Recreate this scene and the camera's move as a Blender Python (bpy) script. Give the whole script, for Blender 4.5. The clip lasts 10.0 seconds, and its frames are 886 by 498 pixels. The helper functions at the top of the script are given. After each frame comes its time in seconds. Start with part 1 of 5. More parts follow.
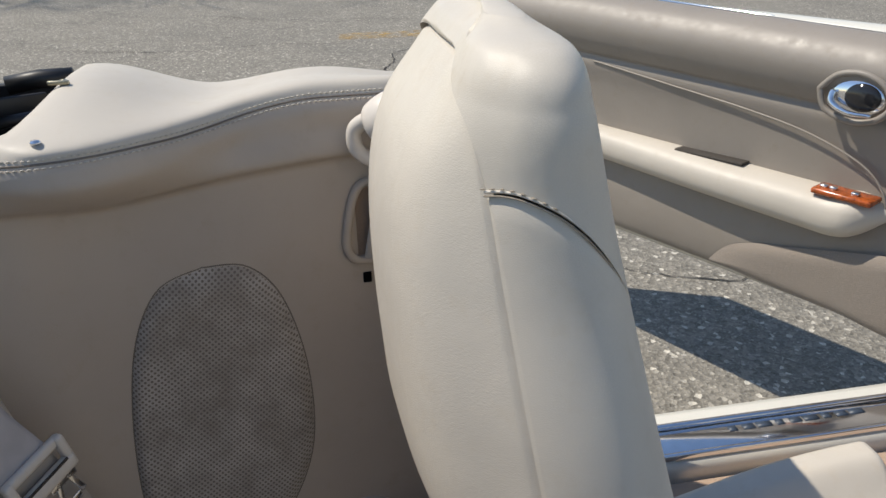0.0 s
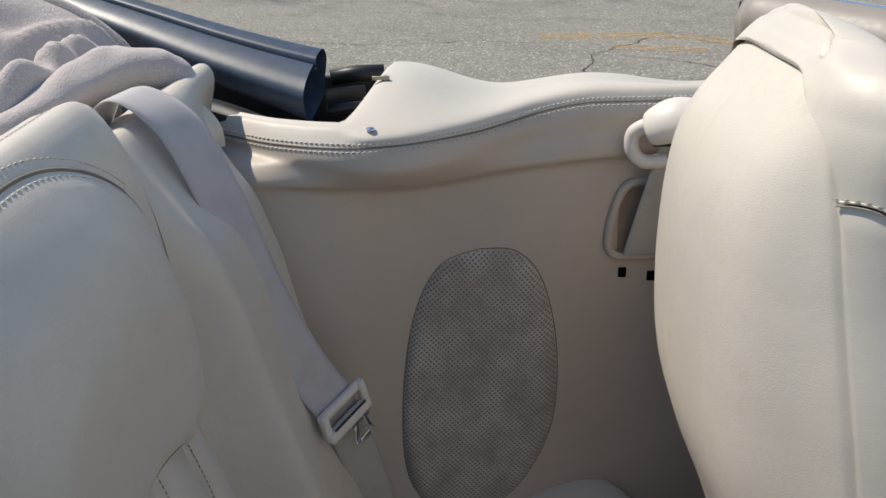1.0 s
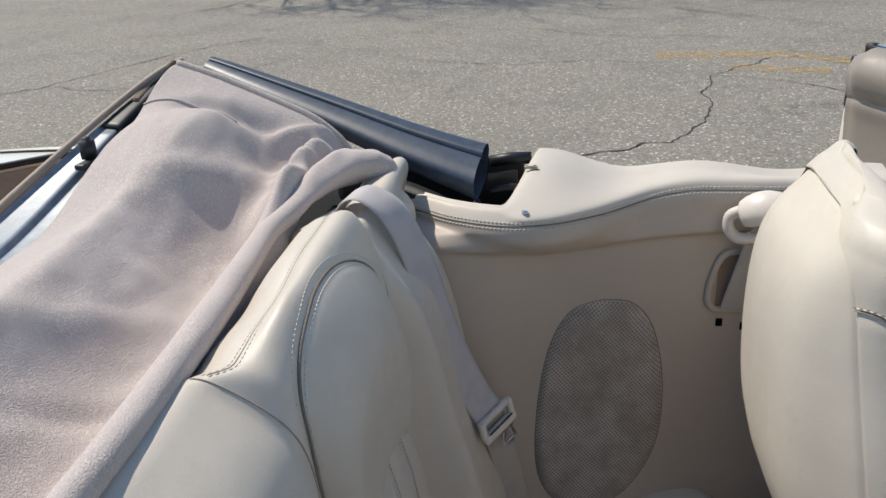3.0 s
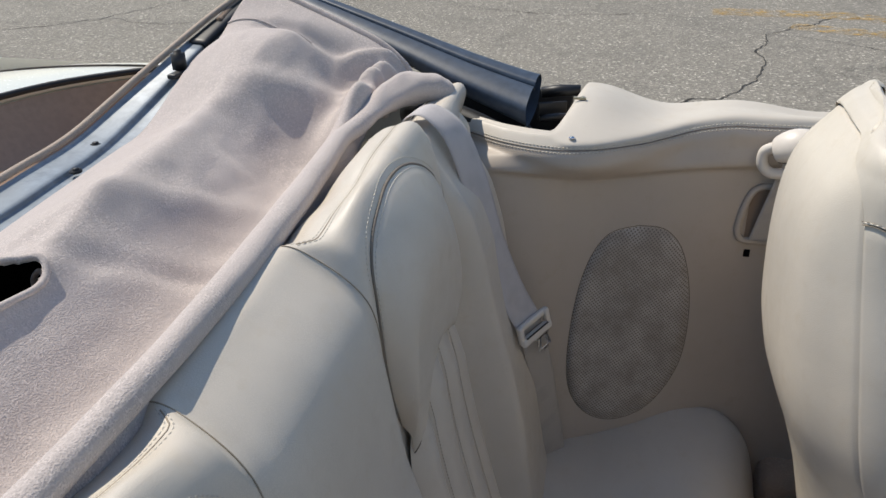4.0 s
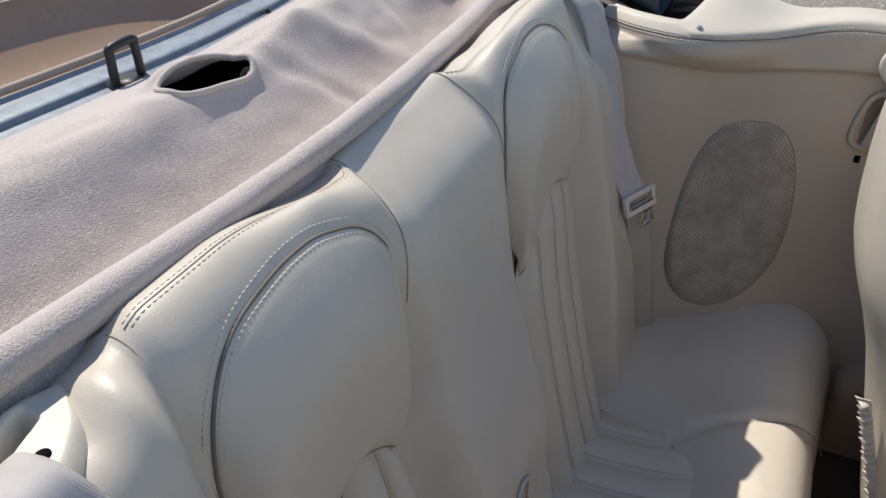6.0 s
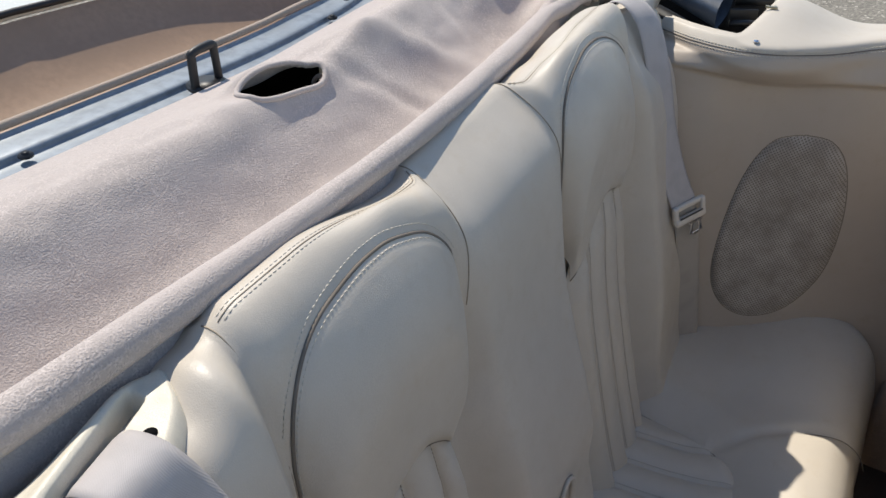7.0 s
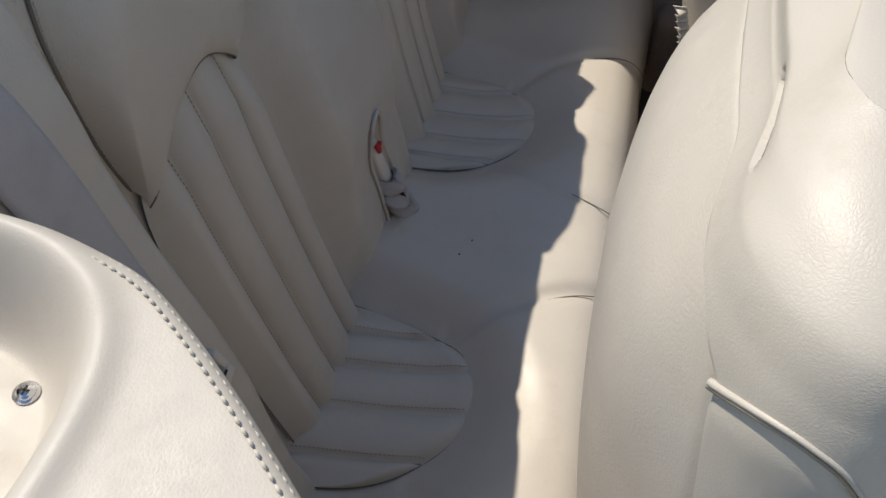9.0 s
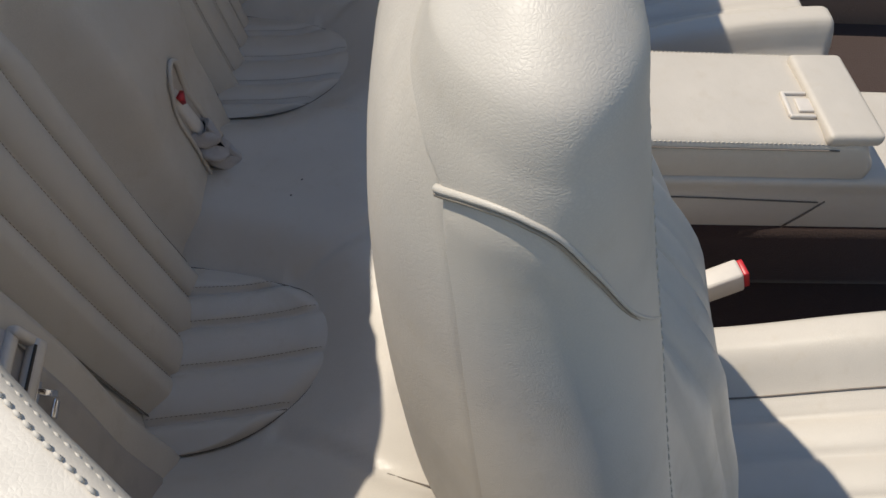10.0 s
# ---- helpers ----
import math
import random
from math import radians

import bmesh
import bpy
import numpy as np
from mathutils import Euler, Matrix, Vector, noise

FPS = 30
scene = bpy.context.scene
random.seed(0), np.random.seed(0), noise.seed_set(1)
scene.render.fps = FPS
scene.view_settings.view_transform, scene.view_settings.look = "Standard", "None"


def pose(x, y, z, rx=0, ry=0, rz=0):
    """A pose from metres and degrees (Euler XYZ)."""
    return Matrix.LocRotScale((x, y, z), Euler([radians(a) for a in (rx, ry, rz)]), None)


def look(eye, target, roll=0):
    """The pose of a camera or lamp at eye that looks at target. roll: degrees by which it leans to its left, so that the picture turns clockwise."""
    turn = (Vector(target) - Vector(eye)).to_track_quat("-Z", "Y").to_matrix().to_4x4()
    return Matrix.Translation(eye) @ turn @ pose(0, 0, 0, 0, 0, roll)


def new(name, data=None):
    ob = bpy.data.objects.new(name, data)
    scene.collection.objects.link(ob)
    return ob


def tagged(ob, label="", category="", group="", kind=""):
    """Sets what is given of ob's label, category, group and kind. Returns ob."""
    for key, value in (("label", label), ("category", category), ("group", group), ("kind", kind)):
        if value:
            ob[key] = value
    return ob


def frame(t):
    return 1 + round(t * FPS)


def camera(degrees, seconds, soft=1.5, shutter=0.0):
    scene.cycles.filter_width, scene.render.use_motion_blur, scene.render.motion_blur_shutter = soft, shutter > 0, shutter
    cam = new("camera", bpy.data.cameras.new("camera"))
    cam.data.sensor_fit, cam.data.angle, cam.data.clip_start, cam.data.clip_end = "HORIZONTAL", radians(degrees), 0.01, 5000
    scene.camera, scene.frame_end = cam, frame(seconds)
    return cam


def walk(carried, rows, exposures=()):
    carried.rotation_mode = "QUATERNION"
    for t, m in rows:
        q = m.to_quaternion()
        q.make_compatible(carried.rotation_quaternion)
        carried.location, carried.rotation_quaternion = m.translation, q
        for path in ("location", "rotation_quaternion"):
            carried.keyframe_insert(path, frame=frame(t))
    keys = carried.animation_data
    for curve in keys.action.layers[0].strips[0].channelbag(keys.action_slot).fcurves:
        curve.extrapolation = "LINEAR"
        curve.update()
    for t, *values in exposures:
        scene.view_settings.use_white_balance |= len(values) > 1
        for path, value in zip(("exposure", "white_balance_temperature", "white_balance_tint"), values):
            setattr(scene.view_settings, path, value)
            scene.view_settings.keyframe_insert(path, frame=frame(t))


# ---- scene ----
cam = camera(60.3, 10.0)
PATH = [
    (0, (0.386, -0.093, 1.154), (0.709, 1.691, 0.31), -1.0),
    (0.5, (0.321, -0.129, 1.16), (0.385, 1.683, 0.314), -1.1),
    (1, (0.269, -0.151, 1.178), (0.16, 1.661, 0.338), -1.4),
    (1.5, (0.233, -0.169, 1.206), (0.009, 1.64, 0.383), -2.0),
    (2, (0.2, -0.194, 1.261), (-0.078, 1.613, 0.449), -2.5),
    (2.2, (0.2, -0.213, 1.286), (-0.097, 1.591, 0.475), -2.7),
    (3.3, (0.256, -0.422, 1.36), (-0.161, 1.344, 0.518), -2.7),
    (3.5, (0.253, -0.44, 1.36), (-0.181, 1.31, 0.495), -2.4),
    (4, (0.253, -0.494, 1.349), (-0.22, 1.213, 0.42), -1.2),
    (4.5, (0.313, -0.554, 1.333), (-0.214, 1.103, 0.343), -0.0),
    (5, (0.307, -0.593, 1.33), (-0.29, 1.007, 0.29), 0.6),
    (5.5, (0.309, -0.624, 1.318), (-0.354, 0.927, 0.243), 0.8),
    (6, (0.313, -0.678, 1.324), (-0.411, 0.838, 0.238), 0.8),
    (6.2, (0.311, -0.702, 1.328), (-0.431, 0.805, 0.242), 0.6),
    (7.3, (0.301, -0.719, 1.353), (-0.512, 0.735, 0.246), 1.1),
    (7.5, (0.316, -0.728, 1.318), (-0.47, 0.709, 0.17), 1.2),
    (8, (0.352, -0.75, 1.268), (-0.292, 0.64, -0.018), 1.2),
    (8.5, (0.361, -0.758, 1.234), (-0.062, 0.557, -0.212), 3.1),
    (9, (0.357, -0.783, 1.202), (0.141, 0.479, -0.334), 4.0),
    (9.5, (0.358, -0.793, 1.183), (0.325, 0.42, -0.408), 5.5),
    (10, (0.41, -0.802, 1.17), (0.535, 0.407, -0.418), 5.5),
]
EXPOSURES = [(0.0, 0.28), (1.0, 0.40), (2.0, 0.41), (3.5, 0.26), (5.5, 0.40), (7.5, 0.36), (8.0, 0.44), (8.5, 0.33), (9.2, 0.11), (10.0, 0.10)]
walk(cam, [(t, look(eye, target, roll)) for t, eye, target, roll in PATH], EXPOSURES)

# ---------------------------------------------------------------- world and sun
SUN_TRAVEL = Vector((0.64, -0.29, -1.0)).normalized()
world = bpy.data.worlds.new("sky")
scene.world = world
world.use_nodes = True
sky = world.node_tree.nodes.new("ShaderNodeTexSky")
sky.sky_type = "NISHITA"
sky.sun_disc = False
sky.sun_elevation = math.asin(-SUN_TRAVEL.z)
sky.sun_rotation = math.atan2(-SUN_TRAVEL.x, -SUN_TRAVEL.y)
sky.air_density, sky.dust_density, sky.ozone_density = 1.2, 0.1, 3.0
world.node_tree.nodes["Background"].inputs[1].default_value = 0.112
deep = world.node_tree.nodes.new("ShaderNodeVectorMath")
deep.operation = "MULTIPLY"
deep.inputs[1].default_value = (1.045, 0.985, 0.945)
world.node_tree.links.new(sky.outputs[0], deep.inputs[0])
world.node_tree.links.new(deep.outputs[0], world.node_tree.nodes["Background"].inputs[0])
sun_data = bpy.data.lights.new("sun", "SUN")
sun_data.energy, sun_data.angle, sun_data.color = 3.9, radians(0.55), (1.0, 0.925, 0.80)
sun = new("sun", sun_data)
sun.matrix_world = look((-4, 2.2, 7), Vector((-4, 2.2, 7)) + SUN_TRAVEL)


# ---------------------------------------------------------------- materials
def material(name, color, rough=0.5, metal=0.0, spec=0.5):
    m = bpy.data.materials.new(name)
    m.use_nodes = True
    b = m.node_tree.nodes["Principled BSDF"]
    b.inputs["Base Color"].default_value = (*color, 1)
    b.inputs["Roughness"].default_value = rough
    b.inputs["Metallic"].default_value = metal
    b.inputs["Specular IOR Level"].default_value = spec
    return m, m.node_tree, b


def node(tree, kind, **values):
    n = tree.nodes.new(kind)
    for key, value in values.items():
        n.inputs[key.replace("_", " ")].default_value = value
    return n


def coords(tree, scale=(1, 1, 1), turn=(0, 0, 0)):
    c = tree.nodes.new("ShaderNodeTexCoord")
    m = tree.nodes.new("ShaderNodeMapping")
    m.inputs["Scale"].default_value = scale
    m.inputs["Rotation"].default_value = turn
    tree.links.new(c.outputs["Object"], m.inputs[0])
    return m.outputs[0]


def ramp(tree, source, stops):
    r = tree.nodes.new("ShaderNodeValToRGB")
    e = r.color_ramp.elements
    while len(e) < len(stops):
        e.new(0.5)
    for el, (p, c) in zip(e, stops):
        el.position, el.color = p, (*c, 1)
    tree.links.new(source, r.inputs[0])
    return r.outputs[0]


def mixed(tree, a, b, fac, blend="MIX"):
    m = tree.nodes.new("ShaderNodeMix")
    m.data_type, m.blend_type = "RGBA", blend
    for sock, v in ((m.inputs[0], fac), (m.inputs[6], a), (m.inputs[7], b)):
        if hasattr(v, "is_output"):
            tree.links.new(v, sock)
        else:
            sock.default_value = v if isinstance(v, float) else (*v, 1)
    return m.outputs[2]


def bump(tree, bsdf, heights):
    """Chain of bumps: (height socket, strength, distance)."""
    last = None
    for h, s, d in heights:
        b = tree.nodes.new("ShaderNodeBump")
        b.inputs["Strength"].default_value, b.inputs["Distance"].default_value = s, d
        tree.links.new(h, b.inputs["Height"])
        if last:
            tree.links.new(last, b.inputs["Normal"])
        last = b.outputs[0]
    tree.links.new(last, bsdf.inputs["Normal"])


def leather(name, color, grain=1.0, rough=0.37, scale=300.0, run=(1, 1, 0.42)):
    """Cream hide: cells of fine creases that run one way, pores, faint soiling."""
    m, t, b = material(name, color, rough, 0, 0.45)
    v = coords(t)
    w = coords(t, run)
    n1 = node(t, "ShaderNodeTexNoise", Scale=scale * 1.9, Detail=3.0, Roughness=0.6)
    t.links.new(w, n1.inputs[0])
    warp = t.nodes.new("ShaderNodeVectorMath")
    warp.operation = "MULTIPLY_ADD"
    warp.inputs[1].default_value = (0.007, 0.007, 0.007)
    nw = node(t, "ShaderNodeTexNoise", Scale=75.0, Detail=3.0)
    t.links.new(v, nw.inputs[0])
    t.links.new(nw.outputs["Color"], warp.inputs[0])
    t.links.new(w, warp.inputs[2])
    vo = node(t, "ShaderNodeTexVoronoi", Scale=scale)
    vo.feature = "DISTANCE_TO_EDGE"
    t.links.new(warp.outputs[0], vo.inputs[0])
    patch = node(t, "ShaderNodeTexNoise", Scale=30.0, Detail=2.0)
    t.links.new(v, patch.inputs[0])
    cells = ramp(t, vo.outputs["Distance"], [(0.0, (0, 0, 0)), (0.16, (0.6,) * 3), (0.45, (1, 1, 1))])
    cells = mixed(t, (0.8, 0.8, 0.8), cells, ramp(t, patch.outputs[0], [(0.30, (0.25,) * 3), (0.58, (1, 1, 1))]))
    big = node(t, "ShaderNodeTexNoise", Scale=7.0, Detail=4.0, Roughness=0.55)
    t.links.new(v, big.inputs[0])
    soil = node(t, "ShaderNodeTexNoise", Scale=38.0, Detail=5.0, Roughness=0.65)
    t.links.new(v, soil.inputs[0])
    dark = tuple(c * 0.88 for c in color)
    c1 = mixed(t, dark, color, ramp(t, big.outputs[0], [(0.3, (0, 0, 0)), (0.62, (1, 1, 1))]))
    c2 = mixed(t, tuple(c * k for c, k in zip(color, (0.90, 0.87, 0.82))), c1, ramp(t, soil.outputs[0], [(0.28, (0, 0, 0)), (0.45, (1, 1, 1))]))
    c3 = mixed(t, tuple(c * (1 - 0.15 * min(1.2, grain)) for c in color), c2, cells)
    t.links.new(c3, b.inputs["Base Color"])
    r = ramp(t, soil.outputs[0], [(0.3, (rough + 0.12,) * 3), (0.7, (rough - 0.05,) * 3)])
    t.links.new(r, b.inputs["Roughness"])
    bump(t, b, [(big.outputs[0], 0.10, 0.02), (cells, min(1.0, 0.32 * grain), 0.0005), (n1.outputs[0], 0.35 * min(1.0, grain), 0.0006)])
    return m


def plain(name, color, rough=0.5, metal=0.0, scale=60.0, vary=0.15, relief=0.0005, spec=0.5):
    m, t, b = material(name, color, rough, metal, spec)
    v = coords(t)
    n = node(t, "ShaderNodeTexNoise", Scale=scale, Detail=5.0, Roughness=0.6)
    t.links.new(v, n.inputs[0])
    g = node(t, "ShaderNodeTexNoise", Scale=scale * 0.12, Detail=3.0)
    t.links.new(v, g.inputs[0])
    c = mixed(t, tuple(k * (1 - vary) for k in color), color, ramp(t, n.outputs[0], [(0.35, (0, 0, 0)), (0.6, (1, 1, 1))]))
    c = mixed(t, tuple(k * (1 - vary) for k in color), c, ramp(t, g.outputs[0], [(0.3, (0, 0, 0)), (0.55, (1, 1, 1))]))
    t.links.new(c, b.inputs["Base Color"])
    t.links.new(ramp(t, g.outputs[0], [(0.3, (min(1, rough * 1.25),) * 3), (0.7, (rough * 0.85,) * 3)]), b.inputs["Roughness"])
    if relief:
        bump(t, b, [(n.outputs[0], 0.4, relief)])
    return m


def cloth(name, color, scale=900.0, rough=0.95, vary=0.12):
    m, t, b = material(name, color, rough, 0, 0.2)
    b.inputs["Sheen Weight"].default_value = 0.25
    b.inputs["Sheen Roughness"].default_value = 0.5
    v = coords(t)
    n = node(t, "ShaderNodeTexNoise", Scale=scale, Detail=2.0)
    t.links.new(v, n.inputs[0])
    p = node(t, "ShaderNodeTexNoise", Scale=scale * 0.3, Detail=3.0)
    t.links.new(v, p.inputs[0])
    g = node(t, "ShaderNodeTexNoise", Scale=9.0, Detail=4.0)
    t.links.new(v, g.inputs[0])
    c = mixed(t, tuple(k * (1 - 2.4 * vary) for k in color), color, ramp(t, n.outputs[0], [(0.35, (0, 0, 0)), (0.6, (1, 1, 1))]))
    c = mixed(t, tuple(k * (1 - 1.5 * vary) for k in color), c, ramp(t, p.outputs[0], [(0.38, (0, 0, 0)), (0.58, (1, 1, 1))]))
    c = mixed(t, tuple(k * (1 - vary) for k in color), c, ramp(t, g.outputs[0], [(0.35, (0, 0, 0)), (0.6, (1, 1, 1))]))
    t.links.new(c, b.inputs["Base Color"])
    bump(t, b, [(p.outputs[0], 0.25, 0.0014), (n.outputs[0], 0.75, 0.0014)])
    return m


CREAM = (0.61, 0.55, 0.47)
LEATHER = leather("cream_leather", CREAM, 0.75, 0.36, 560.0, (1, 1, 0.6))
LEATHER_SOFT = leather("cream_leather_fine", (0.605, 0.547, 0.468), 0.50, 0.37, 520.0, (1, 0.45, 1.2))
LEATHER_GRAIN = leather("cream_leather_grained", (0.57, 0.518, 0.445), 0.42, 0.44, 760.0, (0.75, 0.75, 1.2))
VINYL = leather("beige_vinyl", (0.48, 0.41, 0.34), 0.22, 0.5, 500.0, (1, 1, 1))
VINYL_TOP = leather("pale_vinyl", (0.555, 0.505, 0.435), 0.25, 0.48, 500.0, (1, 1, 1))
SEAM = plain("seam_thread", (0.36, 0.30, 0.23), 0.8, vary=0.2)
THREAD = plain("pale_thread", (0.60, 0.55, 0.47), 0.75, vary=0.15)
GAP = plain("dark_gap", (0.05, 0.042, 0.035), 0.9, vary=0.2)
HEADLINER = cloth("headliner_cloth", (0.62, 0.54, 0.50), 620.0, 0.95, 0.17)
GRILLE = cloth("speaker_cloth", (0.30, 0.255, 0.215), 700.0)
CANVAS = cloth("tan_canvas", (0.30, 0.215, 0.155), 600.0)
CANVAS_EDGE = cloth("pale_tan_canvas", (0.50, 0.40, 0.32), 600.0)
CARPET = cloth("tan_carpet", (0.46, 0.33, 0.235), 350.0)
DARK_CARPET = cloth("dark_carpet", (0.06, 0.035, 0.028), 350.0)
WEBBING = cloth("belt_webbing", (0.52, 0.475, 0.445), 1200.0, 0.7)
RUBBER = plain("blue_black_rubber", (0.05, 0.068, 0.098), 0.42, vary=0.3)
STEEL_PAINT = plain("blue_grey_painted_steel", (0.27, 0.31, 0.355), 0.42, 0.1, vary=0.25)
BLACK = plain("black_plastic", (0.015, 0.015, 0.017), 0.45, vary=0.3)
# near-black colour standing in for shade inside slots, holes and hollows
UNLIT_BLACK = plain("unlit_black", (0.006, 0.006, 0.007), 0.95, vary=0.3, spec=0.05)
PLASTIC = plain("cream_plastic", (0.66, 0.60, 0.53), 0.42, vary=0.06, relief=0.0002)
RED = plain("red_plastic", (0.55, 0.02, 0.03), 0.35)
CHROME = plain("chrome", (0.78, 0.79, 0.82), 0.1, 1.0, vary=0.05, relief=0)
BRASS = plain("dull_metal", (0.42, 0.38, 0.28), 0.35, 1.0)
PAINT = plain("champagne_paint", (0.66, 0.64, 0.58), 0.22, 0.0, 1500.0, 0.06, 0)
WOOD = plain("orange_burl_wood", (0.45, 0.10, 0.02), 0.2, 0, 120.0, 0.6, 0)
DOOR_VINYL = leather("taupe_door_vinyl", (0.27, 0.238, 0.205), 0.3, 0.45, 450.0, (1, 1, 1))


# ---------------------------------------------------------------- mesh helpers
def part(name, bm, mat, parent, label="", smooth=True):
    """Links a bmesh or mesh as one mesh object under a thing or part."""
    if isinstance(bm, bmesh.types.BMesh):
        me = bpy.data.meshes.new(name)
        bmesh.ops.recalc_face_normals(bm, faces=bm.faces)
        bm.to_mesh(me)
        bm.free()
    else:
        me = bm
    if smooth:
        me.polygons.foreach_set("use_smooth", [True] * len(me.polygons))
    if not me.materials:
        me.materials.append(mat)
    ob = new(name, me)
    ob.parent = parent
    if label:
        ob["label"] = label
    return ob


# dark seam colour that also paints in the shade of grooves
GROOVE_SHADE = plain("seam_and_groove_shade", (0.20, 0.17, 0.14), 0.8, vary=0.2)
BEZEL = plain("grained_cream_plastic", (0.64, 0.59, 0.49), 0.4, 0, 700.0, 0.08, 0.0008)
TAN = plain("tan_vinyl", (0.40, 0.275, 0.185), 0.35, 0, 90.0, 0.12, 0.0003)
GLASS_DARK = plain("dark_gloss", (0.02, 0.02, 0.022), 0.08, 0, vary=0.1, relief=0)


def thing(name, label, category, group="", kind="", at=(0, 0, 0)):
    ob = new(name)
    ob.empty_display_size = 0.1
    ob.location = at
    return tagged(ob, label, category, group, kind)


def spl(points, t):
    """Catmull-Rom through points, t from 0 to 1."""
    n = len(points) - 1
    f = min(max(t, 0.0), 1.0) * n
    i = min(int(f), n - 1)
    f -= i
    p = [Vector(points[min(max(i + k, 0), n)]) for k in (-1, 0, 1, 2)]
    return 0.5 * (2 * p[1] + (p[2] - p[0]) * f + (2 * p[0] - 5 * p[1] + 4 * p[2] - p[3]) * f * f + (3 * p[1] - p[0] - 3 * p[2] + p[3]) * f ** 3)


def curve_at(xs, ys, x):
    """Smooth y(x) through a few knots."""
    if x <= xs[0]:
        return ys[0]
    for i in range(len(xs) - 1):
        if x <= xs[i + 1]:
            f = (x - xs[i]) / (xs[i + 1] - xs[i])
            h = xs[i + 1] - xs[i]
            m0 = (ys[i + 1] - ys[max(i - 1, 0)]) / (xs[i + 1] - xs[max(i - 1, 0)]) * h
            j = min(i + 2, len(xs) - 1)
            m1 = (ys[j] - ys[i]) / (xs[j] - xs[i]) * h
            return (2 * f ** 3 - 3 * f * f + 1) * ys[i] + (f ** 3 - 2 * f * f + f) * m0 + (3 * f * f - 2 * f ** 3) * ys[i + 1] + (f ** 3 - f * f) * m1
    return ys[-1]


def step(a, b, x):
    f = min(max((x - a) / (b - a), 0.0), 1.0)
    return f * f * (3 - 2 * f)


def sheet(fn, nu, nv, close_u=False, close_v=False, caps=False):
    """A grid mesh from a function of u and v, each from 0 to 1."""
    ru, rv = (nu if close_u else nu + 1), (nv if close_v else nv + 1)
    verts = [tuple(fn(i / nu, j / nv)) for i in range(ru) for j in range(rv)]
    faces = []
    for i in range(nu):
        for j in range(nv):
            a, b = i, (i + 1) % ru
            c, d = j, (j + 1) % rv
            faces.append((a * rv + c, b * rv + c, b * rv + d, a * rv + d))
    if caps:
        faces.append(tuple(range(rv)))
        faces.append(tuple(reversed([(ru - 1) * rv + k for k in range(rv)])))
    me = bpy.data.meshes.new("sheet")
    me.from_pydata(verts, [], faces)
    bm = bmesh.new()
    bm.from_mesh(me)
    bpy.data.meshes.remove(me)
    return bm


def thick(bm, d):
    """Gives an open sheet a thickness, to the side away from its normals."""
    bmesh.ops.recalc_face_normals(bm, faces=bm.faces)
    bmesh.ops.solidify(bm, geom=bm.faces[:], thickness=d)
    return bm


def tube(points, radius, sides=8, closed=False, flat=1.0):
    """A round bar along points; radius may be a function of 0..1."""
    pts = [Vector(p) for p in points]
    n = len(pts)
    verts, faces = [], []
    side = None
    for i, p in enumerate(pts):
        a = pts[(i + 1) % n] if closed or i < n - 1 else pts[i]
        b = pts[i - 1] if closed or i > 0 else pts[i]
        d = (a - b).normalized()
        if side is None:
            side = d.orthogonal().normalized()
        side = (side - d * side.dot(d)).normalized()
        up = d.cross(side)
        r = radius(i / max(n - 1, 1)) if callable(radius) else radius
        for k in range(sides):
            w = 2 * math.pi * k / sides
            verts.append(p + side * math.cos(w) * r + up * math.sin(w) * r * flat)
    for i in range(n if closed else n - 1):
        j = (i + 1) % n
        for k in range(sides):
            l = (k + 1) % sides
            faces.append((i * sides + k, i * sides + l, j * sides + l, j * sides + k))
    if not closed:
        faces.append(tuple(range(sides))[::-1])
        faces.append(tuple((n - 1) * sides + k for k in range(sides)))
    me = bpy.data.meshes.new("tube")
    me.from_pydata([tuple(v) for v in verts], [], faces)
    bm = bmesh.new()
    bm.from_mesh(me)
    bpy.data.meshes.remove(me)
    return bm


def box(size, at=(0, 0, 0), bevel=0.004, turn=None, seg=2):
    bm = bmesh.new()
    bmesh.ops.create_cube(bm, size=1, matrix=Matrix.Diagonal((*size, 1)))
    if bevel:
        bmesh.ops.bevel(bm, geom=bm.edges[:], offset=bevel, segments=seg, affect="EDGES", profile=0.6)
    bmesh.ops.transform(bm, matrix=Matrix.Translation(at) @ (turn or Matrix()), verts=bm.verts)
    return bm


def rod(radius, depth, at=(0, 0, 0), turn=None, sides=20, bevel=0.0, r2=None):
    bm = bmesh.new()
    bmesh.ops.create_cone(bm, cap_ends=True, segments=sides, radius1=radius, radius2=radius if r2 is None else r2, depth=depth)
    if bevel:
        bmesh.ops.bevel(bm, geom=[e for e in bm.edges if abs(e.verts[0].co.z - e.verts[1].co.z) < 1e-6], offset=bevel, segments=2, affect="EDGES")
    bmesh.ops.transform(bm, matrix=Matrix.Translation(at) @ (turn or Matrix()), verts=bm.verts)
    return bm


def joined(bms):
    out = bmesh.new()
    for b in bms:
        me = bpy.data.meshes.new("tmp")
        b.to_mesh(me)
        b.free()
        out.from_mesh(me)
        bpy.data.meshes.remove(me)
    return out


